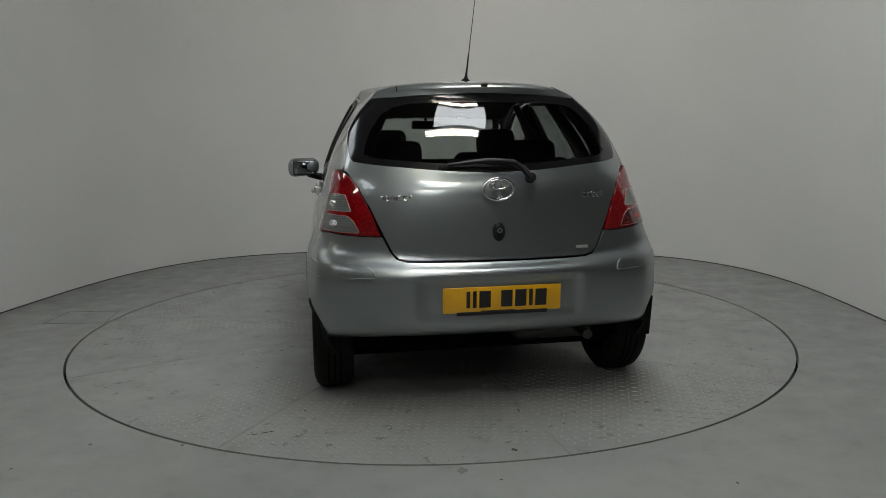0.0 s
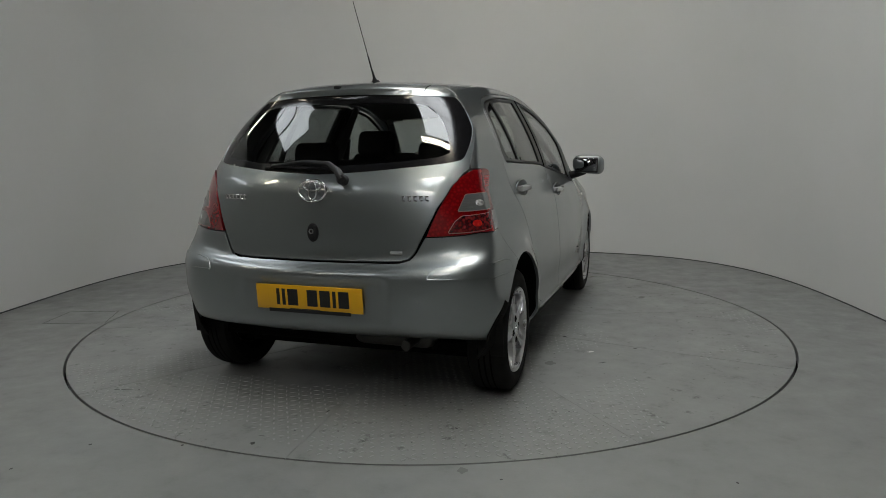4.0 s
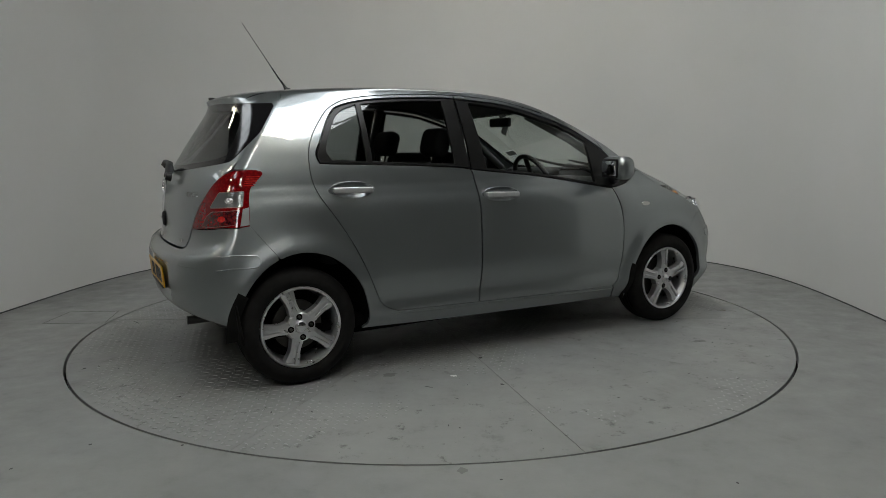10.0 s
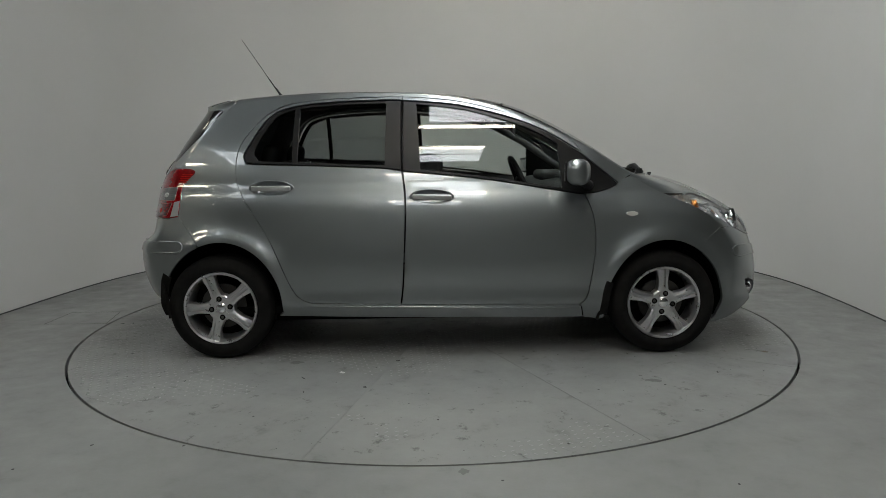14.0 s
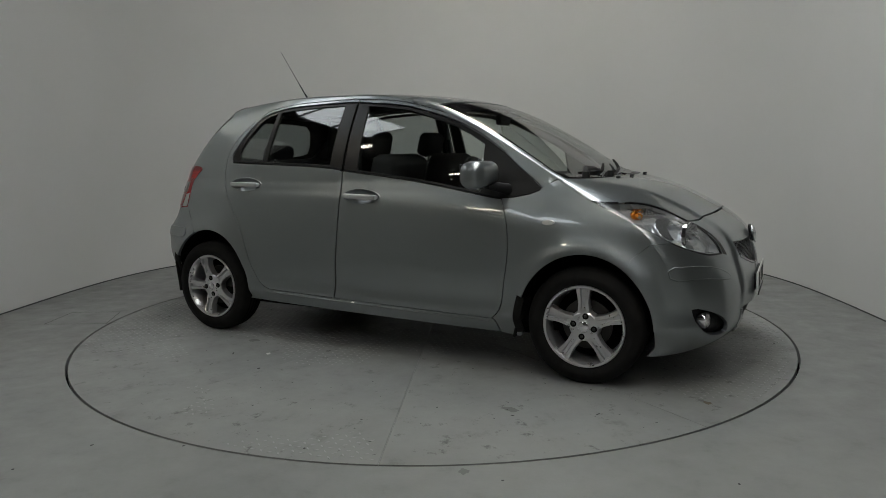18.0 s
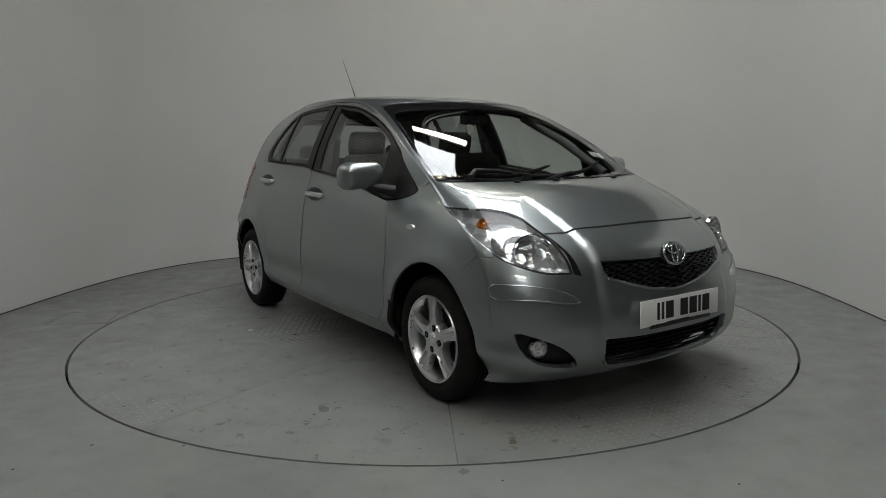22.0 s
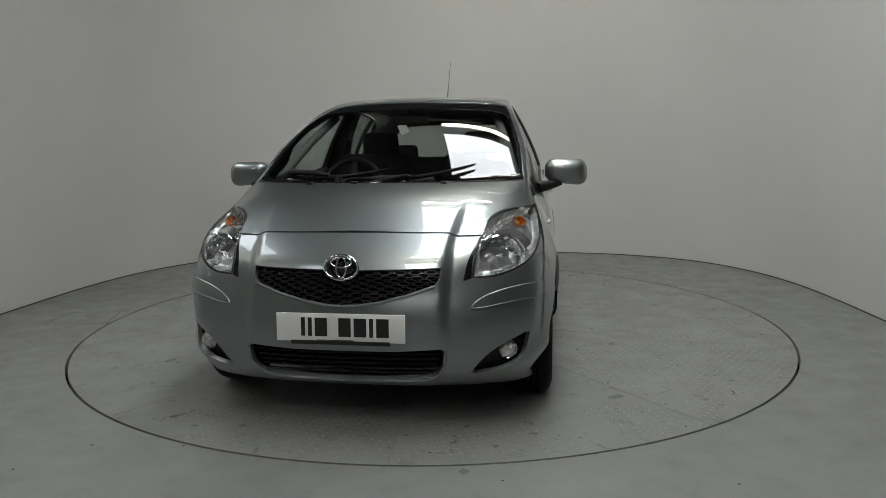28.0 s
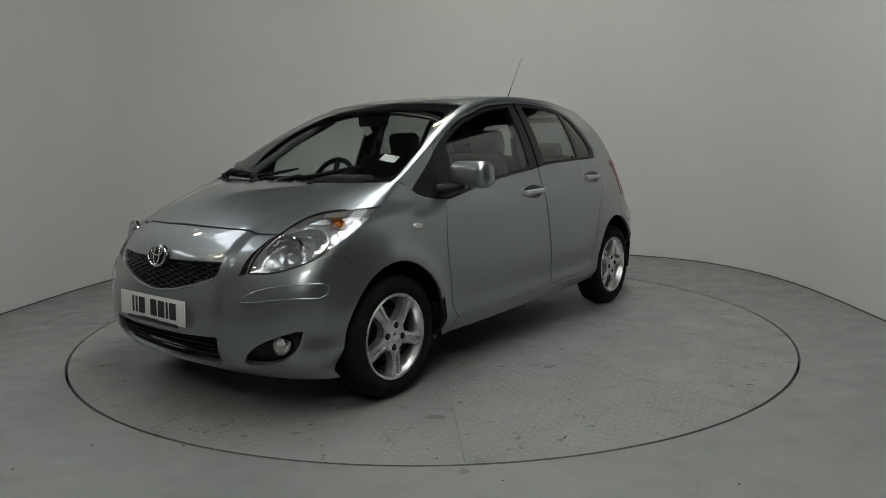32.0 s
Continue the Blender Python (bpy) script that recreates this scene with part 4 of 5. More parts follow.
    holes = [np.array(mirrored(grille)), np.array(mirrored(intake)), fog, fog2]
    skirt = [front_corner(sgn) for sgn in (1, -1)]
    bumper = panel("front_bumper", merge(sheet([mirrored(half)] + holes, top_skin, 0.018, 0.02, skip=on_rim), *skirt), PAINT, car, "silver grey front bumper and nose")
    build_front_fittings(car, bumper, grille, intake, fog)
    for sgn in (1, -1):
        q = on_skin("xz", [(0.50, 0.524), (0.52, 0.548), (0.56, 0.572), (0.63, 0.592), (0.71, 0.602)], 24.5, 28.5) + [uv(25.95, 0.97), uv(26.6, 0.97)] + on_skin("xz", [(0.71, 0.547), (0.63, 0.538), (0.56, 0.528)], 25, 28.5)
        panel("bumper_moulding", sheet([round_loop(np.array(q) * (1, sgn), 1)], top_skin, 0.015, 0.012, off=0.005), PAINT, bumper)
        edge = dense(round_loop(np.array(q) * (1, sgn), 1), 0.012)
        part("moulding_bead", tube([top_skin(np.array([p]), 0.0022)[0][0] for p in np.concatenate([edge, edge[:1]])], 0.004, 8), PAINT, bumper)
    # tailgate
    low = on_skin("xz", [(0.0, 0.672), (0.2, 0.672), (0.40, 0.676), (0.435, 0.684), (0.455, 0.705), (0.496, 0.79), (0.545, 0.90), (0.59, 0.985), (0.628, 1.04), (0.648, 1.062)], 4.6, 9)
    up = [(a, b - 0.005) for a, b in rail[1:6]]
    glass = on_skin("xz", [(0.0, 1.040), (0.2, 1.050), (0.40, 1.068), (0.56, 1.085), (0.612, 1.096), (0.624, 1.112)], 7.3, 11.2) + [uv(9.1, 0.938), uv(9.7, 0.96), uv(10.05, 0.96), uv(10.3, 0.91)] + on_skin("xz", [(0.40, 1.388), (0.2, 1.397), (0.0, 1.400)], 7.3, 11.2)
    half = low + up + [uv(10.72, 0.5), uv(10.75, 0.3), uv(10.78, 0.0)]
    gate = panel("tailgate", sheet([mirrored(half), mirrored(glass)], top_skin, 0.025), PAINT, car, "silver grey tailgate")
    inner = on_skin("xz", [(0.0, 1.075), (0.2, 1.083), (0.40, 1.098), (0.52, 1.112), (0.565, 1.13), (0.535, 1.22), (0.48, 1.30), (0.43, 1.34), (0.36, 1.352), (0.2, 1.358), (0.0, 1.36)], 7.3, 11.2)
    panel("rear_glass_band", sheet([shrink(mirrored(glass), 0.002), mirrored(inner)], top_skin, 0.025, 0.005, off=-0.002), GLOSS_BLACK, gate, "black border of the rear glass")
    panel("rear_glass", sheet([mirrored(inner)], top_skin, 0.035, 0, off=-0.002), REAR_GLASS, gate, "dark tinted rear glass")
    # spoiler lip over the rear glass
    half = [uv(10.78, 0.0), uv(10.75, 0.3), uv(10.72, 0.5)] + [(a, b - 0.003) for a, b in rail[4:6]] + [uv(11.95, 0.795), uv(11.96, 0.4), uv(11.97, 0.0)]
    sp = panel("spoiler", sheet([shrink(mirrored(half), 0.002)], top_skin, 0.02, 0.02), PAINT, car, "silver grey roof spoiler lip")
    for sgn in (1, -1):
        pts = []
        for u in np.linspace(10.75, 11.95, 9):
            p, n = top_skin(np.array([uv(u, sgn * (0.60 + 0.03 * (u - 10.75)))]), 0.0005)
            pts.append(p[0])
        part("joint", tube(pts, 0.0022, 6), LINER, sp)
    part("washer_jet", box(0.03, 0.03, 0.014, pose(0, -1.392, 1.434), 0.004), BLACK, car)
    # rear bumper
    top = on_skin("xz", [(0.0, 0.662), (0.2, 0.662), (0.40, 0.666), (0.445, 0.678), (0.468, 0.705), (0.505, 0.775)], 4.0, 8)
    half = top + [(a - 0.005, b) for a, b in tail_low()] + [uv(u, 1.0) for u in np.linspace(5.45, 0, 40)] + [uv(0, 0.5), uv(0, 0.0)]
    skirt = [rear_corner(sgn) for sgn in (1, -1)]
    rb = panel("rear_bumper", merge(sheet([mirrored(half)], top_skin, 0.016, 0.02, skip=on_rim), *skirt), PAINT, car, "silver grey rear bumper")
    build_rear_fittings(car, gate, rb)
    for sgn in (1, -1):
        low = on_skin("xz", [(0.535, 0.608), (0.58, 0.607), (0.64, 0.608)], 2.5, 5.2)
        q = on_skin("xz", [(0.535, 0.612), (0.545, 0.635), (0.57, 0.652), (0.64, 0.662)], 2.5, 5.2) + [uv(3.86, 1.0), uv(3.26, 1.0)] + low[::-1][:1]
        e = side_edge(3.26, 3.86, 8)
        wrap = np.concatenate([e, [(-1.43, 0.664), (-1.385, 0.660), (-1.372, 0.645), (-1.372, 0.622), (-1.382, 0.610), (-1.43, 0.606)]])
        panel("bumper_moulding", merge(sheet([np.array(q) * (1, sgn)], top_skin, 0.015, 0.012, off=0.0045, skip=on_rim), sheet([wrap], side_skin(sgn), 0.015, 0.012, off=0.0045, skip=on_edge)), PAINT, rb, "raised corner moulding")
        ring = [top_skin(np.array([(a, b * sgn)]), 0.002)[0][0] for a, b in q[:4] + [uv(3.87, 0.90), uv(3.87, 0.97)]]
        ring += [side_skin(sgn)(np.array([p]), 0.002)[0][0] for p in wrap[8:]]
        ring += [top_skin(np.array([(a, b * sgn)]), 0.002)[0][0] for a, b in [uv(3.26, 0.97), uv(3.26, 0.90)] + low[::-1] + q[:1]]
        part("moulding_bead", tube(ring, 0.004, 8), PAINT, rb)


def tail_low():
    return on_skin("xz", [(0.505, 0.777), (0.58, 0.778), (0.66, 0.784), (0.72, 0.793)], 5, 7.5) + [uv(5.5, 1.0)]


def front_corner(sgn):
    e = side_edge(24.8, 31, 60)
    out = np.concatenate([e, [(1.575, 0.165)], arch(ARCH_F, -12, 52, 1.0)])
    return sheet([np.concatenate([out, [(1.50, 0.634)]])], side_skin(sgn), 0.025, 0.02, skip=on_edge)


def rear_corner(sgn):
    e = side_edge(0, 5.45, 60)
    out = np.concatenate([e, [(-1.402, 0.800), (-1.294, 0.654)], arch(ARCH_R, 112, 176, 1.0), [(-1.46, 0.33)]])
    return sheet([out], side_skin(sgn), 0.025, 0.02, skip=on_edge)


def build_wheel(car, x, y, sgn, turn):
    w = new("wheel")
    w.parent = car
    w.location = (x, y, HUB_Z)
    side = pose(0, 0, 0, 0, 90, 0) if sgn > 0 else pose(0, 0, 0, 0, -90, 0)
    R, r = 0.291, 0.203
    prof = [(r - 0.004, -0.012), (r + 0.012, -0.002), (r + 0.035, 0.004), (R - 0.045, 0.002), (R - 0.018, -0.008), (R - 0.005, -0.022), (R, -0.04), (R, -0.145), (R - 0.006, -0.165), (R - 0.03, -0.182), (r, -0.175), (r - 0.01, -0.16)]
    t = lathe(prof, 72)
    # tread grooves
    part("tyre", transformed(t, side), RUBBER, w, "black tyre")
    groove = join(*[lathe([(R + 0.0006, -k - 0.004), (R + 0.0016, -k), (R + 0.0006, -k + 0.004)], 72) for k in (0.065, 0.093, 0.12)])
    part("tread_groove", transformed(groove, side), LINER, w)
    lip = lathe([(r - 0.018, -0.02), (r - 0.012, -0.006), (r - 0.002, -0.002), (r + 0.001, -0.008), (r - 0.004, -0.014), (r - 0.016, -0.026), (r - 0.022, -0.06), (r - 0.03, -0.15)], 72)
    rim = part("rim", transformed(lip, side), ALLOY, w, "silver alloy wheel rim")
    for k in range(5):
        a = radians(90 + 72 * k + turn)
        spoke = spoke_mesh(r)
        spoke.transform(side @ Matrix.Rotation(a, 4, "Z"))
        part("spoke", spoke, ALLOY, rim)
    hub = lathe([(0.0001, -0.008), (0.028, -0.008), (0.032, -0.012), (0.066, -0.013), (0.074, -0.02), (0.078, -0.06)], 40)
    part("hub", transformed(hub, side), ALLOY, rim)
    cap = lathe([(0.0001, -0.003), (0.020, -0.003), (0.025, -0.006), (0.026, -0.012)], 30)
    part("centre_cap", transformed(cap, side), CHROME, rim, "round silver cap with a plain oval badge")
    for k in range(4):
        a = radians(45 + 90 * k + turn + 15)
        at = side @ Matrix.Translation((0.052 * math.cos(a), 0.052 * math.sin(a), 0))
        # near-black disc on the hub holds the recess's shade in its colour
        part("nut_recess_shade", transformed(lathe([(0.0001, -0.0115), (0.0155, -0.0115), (0.0165, -0.02)], 20), at), LINER, rim)
        part("wheel_nut", transformed(lathe([(0.0001, -0.0065), (0.0055, -0.0065), (0.0082, -0.009), (0.0085, -0.02)], 6), at), INK if k == 0 else STEEL, rim)
    disc = lathe([(0.0001, -0.075), (0.125, -0.075), (0.125, -0.09), (0.0001, -0.09)], 40)
    part("brake_disc", transformed(disc, side), STEEL, w)
    back = lathe([(0.0001, -0.13), (r - 0.02, -0.13)], 40)
    part("back_plate", transformed(back, side), LINER, w)
    return w


def transformed(bm, m):
    bm.transform(m)
    return bm


def spoke_mesh(r):
    """One spoke along +x: broad at both ends, with a raised rib and a hollow along its middle."""
    bm = bmesh.new()
    rows = []
    for t in np.linspace(0, 1, 9):
        x = 0.045 + (r - 0.014 - 0.045) * t
        w = 0.036 - 0.008 * math.sin(t * math.pi) ** 2 + 0.004 * max(0.0, (t - 0.45) / 0.55) ** 2
        z = -0.016 + 0.006 * math.sin(t * math.pi) + 0.006 * t
        g = 0.3 - 0.1 * t
        ys = [-w, -w * 0.88, -w * (g + 0.12), -w * g, w * g, w * (g + 0.12), w * 0.88, w]
        dip = 0.014 * step01(t, 0.25, 0.42)
        zs = [z - 0.045, z - 0.006, z, z - dip, z - dip, z, z - 0.006, z - 0.045]
        rows.append([bm.verts.new((x, a, b)) for a, b in zip(ys, zs)])
    for r0, r1 in zip(rows, rows[1:]):
        for i in range(7):
            bm.faces.new((r0[i], r1[i], r1[i + 1], r0[i + 1]))
    bmesh.ops.recalc_face_normals(bm, faces=bm.faces)
    return smooth_all(bm, 55)


def build_plate(car, name, y, z, facing, mat, lean):
    """A number plate with plain bars for its writing."""
    m = pose(0, y, z, 90 + lean, 0, 0 if facing < 0 else 180)
    p = part(name, box(0.52, 0.112, 0.006, m, 0.0015), mat, car)
    x = -0.158
    for w in (0.016, 0.016, 0.05, None, 0.05, 0.05, 0.016, 0.05):
        if w is None:
            x += 0.034
            continue
        part("bar", box(w, 0.074, 0.0012, m @ pose(x + w / 2, 0.002, 0.0034)), INK, p)
        x += w + 0.012
    part("holder", box(0.40, 0.016, 0.008, m @ pose(0, -0.060, 0.001), 0.001), INK, p, "black holder strip under the plate")
    part("small_line", box(0.15, 0.003, 0.001, m @ pose(-0.02, -0.050, 0.0034)), INK, p)
    return p


def oval_badge(parent, m, w, h):
    """A plain chrome oval with two inner ovals."""
    def ring_at(cx, cy, a, b, t, z):
        pts = [(cx + a * math.cos(k), cy + b * math.sin(k), z) for k in np.linspace(0, 2 * math.pi, 49)]
        return tube(pts, t, 8)
    b = join(ring_at(0, 0, w, h, 0.0055, 0.004), ring_at(0, h * 0.42, w * 0.62, h * 0.42, 0.004, 0.006), ring_at(0, 0, w * 0.3, h * 0.86, 0.004, 0.005))
    b.transform(m)
    return part("badge", b, CHROME, parent, "chrome oval badge")


def build_front_fittings(car, bumper, grille, intake, fog):
    # near-black sheets put the shade behind the openings into colour
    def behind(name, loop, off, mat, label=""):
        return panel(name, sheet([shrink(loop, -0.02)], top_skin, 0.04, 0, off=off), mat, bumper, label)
    behind("grille_shade_backing", mirrored(grille), -0.045, LINER)
    behind("intake_shade_backing", mirrored(intake), -0.06, LINER)
    # honeycomb mesh of the upper grille
    loop = np.array(mirrored(grille))
    cell = 0.0135
    lo, hi = loop.min(0), loop.max(0)
    cells = []
    rowi = 0
    a = lo[0]
    while a < hi[0] + cell:
        b = lo[1] - cell * 3 + (rowi % 2) * cell * 1.9
        while b < hi[1] + cell * 2:
            cells.append((a, b))
            b += cell * 3.8
        a += cell * 0.92
        rowi += 1
    verts, faces = [], []
    for (a, b) in cells:
        ring = [(a + cell * 0.80 * math.sin(k), b + cell * 1.85 * math.cos(k)) for k in np.radians(np.arange(0, 360, 60))]
        inner = [(a + cell * 0.52 * math.sin(k), b + cell * 1.35 * math.cos(k)) for k in np.radians(np.arange(0, 360, 60))]
        q = np.array(ring + inner)
        if not inside([loop], q[:6]).all():
            q2 = np.array([(a, b)])
            if not inside([loop], q2)[0]:
                continue
        q[:, 1] = np.clip(q[:, 1], -ACROSS, ACROSS)
        p0, n0 = top_skin(q, -0.012)
        p1, _ = top_skin(q[6:], -0.03)
        k = len(verts)
        verts += list(p0) + list(p1)
        for i in range(6):
            j = (i + 1) % 6
            faces += [(k + i, k + j, k + 6 + j, k + 6 + i), (k + 6 + i, k + 6 + j, k + 12 + j, k + 12 + i)]
    mesh_part("grille_mesh", verts, faces, GRILLE_BLACK, bumper, "black honeycomb grille", smooth=False)["kind"] = "stuff"
    # rolled lips round the lower intake and under the grille
    for pts, r in (([(-0.408, 0.362), (-0.402, 0.31), (-0.384, 0.263), (-0.357, 0.242)] + [(x, 0.220 + 0.05 * x * x) for x in np.linspace(-0.32, 0.3201, 19)] + [(0.357, 0.242), (0.384, 0.263), (0.402, 0.31), (0.408, 0.362)], 0.008),
                   ([(-0.366, 0.616), (-0.26, 0.582), (-0.15, 0.556), (-0.07, 0.544), (0.0001, 0.541), (0.07, 0.544), (0.15, 0.556), (0.26, 0.582), (0.366, 0.616)], 0.007)):
        ridge = [top_skin(np.array(on_skin("xz", [(x, z)], 24.5, 30.8)), -0.001)[0][0] for x, z in pts]
        part("bumper_ridge", tube(ridge, r, 10), PAINT, bumper)
    # slats of the lower intake
    for z in (0.343, 0.319, 0.295, 0.271, 0.249):
        w = 0.395 - (0.36 - z) * 0.32
        pts = []
        for x in np.linspace(-w, w, 25):
            (s, c), = on_skin("xz", [(x if abs(x) > 1e-6 else 1e-6, z)], 27, 30.8)
            p, n = top_skin(np.array([(s, c)]), -0.022)
            pts.append(p[0])
        part("intake_slat", tube(pts, 0.005, 8, 0.6), BLACK, bumper)
    # badge and plate
    oval_badge(bumper, pose(0, 1.960, 0.692, 78, 0, 180) @ pose(0, 0, 0.002), 0.067, 0.048)
    bk = rod(1, 0.96, 0.012, None, 40)
    bk.transform(pose(0, 1.952, 0.692, 78, 0, 180) @ Matrix.Diagonal((0.066, 0.047, 1, 1)))
    part("badge_base", bk, GLOSS_BLACK, bumper)
    build_plate(car, "front_number_plate", 2.008, 0.461, 1, PLATE_WHITE, -2)
    part("plate_bracket", box(0.36, 0.026, 0.08, pose(0, 1.988, 0.46), 0.005), BLACK, bumper)
    for sgn in (1, -1):
        fl = [(a, b * sgn) for a, b in fog]
        cup = panel("fog_lamp_surround", sheet([shrink(fl, -0.015)], top_skin, 0.03, 0, off=-0.035), BLACK, bumper, "black fog lamp surround")
        c = on_skin("xz", [(0.660, 0.345)], 27, 30.5)
        p, n = top_skin(np.array([(c[0][0], c[0][1] * sgn)]), -0.03)
        m = look(Vector(p[0]), Vector(p[0]) - Vector((0.1 * sgn, 1, 0.02)))
        lampb = lathe([(0.0001, 0.022), (0.02, 0.020), (0.033, 0.013), (0.037, 0.0), (0.037, -0.03)], 28)
        fog_lamp = part("fog_lamp", transformed(lampb, m), FOG_GLASS, cup, "round clear fog lamp")
        part("lamp_ring", transformed(lathe([(0.036, 0.006), (0.040, 0.008), (0.043, 0.0), (0.043, -0.03)], 28), m), CHROME, cup)
        build_headlight(car, sgn)


def build_headlight(car, sgn):
    loop = np.array(LAMP_TOP + LAMP_LOW)
    loop = loop * (1, sgn)
    hl = panel("headlight", sheet([shrink(loop, 0.003)], top_skin, 0.025, 0.012, off=-0.001), LENS, car, "clear headlight with chrome reflector and amber bulb")
    edge = dense(shrink(loop, 0.002), 0.006)

    def bowl_lift(q, off=0.0):
        d = np.sqrt(((q[:, None] - edge[None]) ** 2).sum(-1).min(1))
        p, n = top_skin(q)
        return p - n * (0.006 + 0.034 * step01(d, 0.0, 0.03))[:, None], n
    v, f, n = sheet([shrink(loop, 0.002)], bowl_lift, 0.012, 0)
    mesh_part("housing", v, f, LAMP_HOUSING, hl, "silver-grey lamp housing")
    rim = sheet([shrink(loop, -0.001), shrink(loop, 0.0055)], top_skin, 0.012, 0.008, off=-0.0005)
    panel("black_surround", rim, BLACK, hl)
    q = np.array(lamp_line([(0.522, 0.786), (0.506, 0.72), (0.502, 0.66), (0.502, 0.640), (0.472, 0.632), (0.478, 0.66), (0.490, 0.715)])) * (1, sgn)
    panel("corner_infill", sheet([q], top_skin, 0.015, 0.004, off=0.001), GLOSS_BLACK, hl, "black infill beside the lamp")
    # reflector bowl with its stepped facets and bulb, and the amber lamp above
    (s, c), = lamp_line([(0.622, 0.728)])
    p, n = top_skin(np.array([(s, c * sgn)]), -0.026)
    m = look(Vector(p[0]), Vector(p[0]) - Vector((0.25 * sgn, 1, 0.12)))
    bowl = lathe([(0.014, -0.062), (0.03, -0.056), (0.032, -0.052), (0.055, -0.04), (0.057, -0.036), (0.074, -0.012), (0.083, 0.004)], 14)
    for f in bowl.faces:
        f.smooth = False
    part("bowl", transformed(bowl, m), REFLECTOR, hl, "faceted chrome bowl")
    part("bowl_rim", transformed(lathe([(0.082, 0.0), (0.084, 0.006), (0.088, 0.004), (0.089, -0.012)], 36), m), CHROME, hl)
    part("bulb", transformed(lathe([(0.0001, -0.012), (0.008, -0.015), (0.010, -0.03), (0.014, -0.064)], 16), m), PALE_LENS, hl)
    part("bulb_shield", transformed(box(0.05, 0.006, 0.012, pose(0, 0, -0.02), 0.002), m), CHROME, hl)
    (s, c), = lamp_line([(0.682, 0.852)])
    p, n = top_skin(np.array([(s, c * sgn)]), -0.03)
    m = look(Vector(p[0]), Vector(p[0]) - Vector((0.3 * sgn, 1, 0.5)))
    part("indicator", transformed(lathe([(0.0001, -0.02), (0.014, -0.016), (0.026, -0.004), (0.033, 0.01), (0.036, 0.01), (0.036, -0.02)], 20), m @ Matrix.Diagonal((0.95, 0.7, 0.8, 1))), BULB_TINT_REFLECTOR, hl, "indicator reflector coloured amber for the bulb's reflection")
    part("indicator_bulb", transformed(lathe([(0.0001, 0.004), (0.009, 0.001), (0.012, -0.015)], 14), m), AMBER, hl)
    # chrome wing between the two chambers, and fine ribs in the upper one
    q = np.array(lamp_line([(0.545, 0.798), (0.60, 0.826), (0.67, 0.822), (0.735, 0.775), (0.742, 0.735), (0.715, 0.725), (0.712, 0.752), (0.675, 0.790), (0.61, 0.803), (0.545, 0.778)])) * (1, sgn)
    panel("chrome_wing", sheet([round_loop(q, 1)], top_skin, 0.012, 0.01, off=-0.016), CHROME_FACET, hl, "bright chrome divider")
    for k in range(7):
        pts = []
        for x, z in ((0.585 + 0.013 * k, 0.842), (0.612 + 0.013 * k, 0.872)):
            (s, c), = lamp_line([(x, z)])
            p, n = top_skin(np.array([(s, c * sgn)]), -0.02)
            pts.append(p[0])
        part("reflector_rib", tube(pts, 0.0028, 6), CHROME, hl)


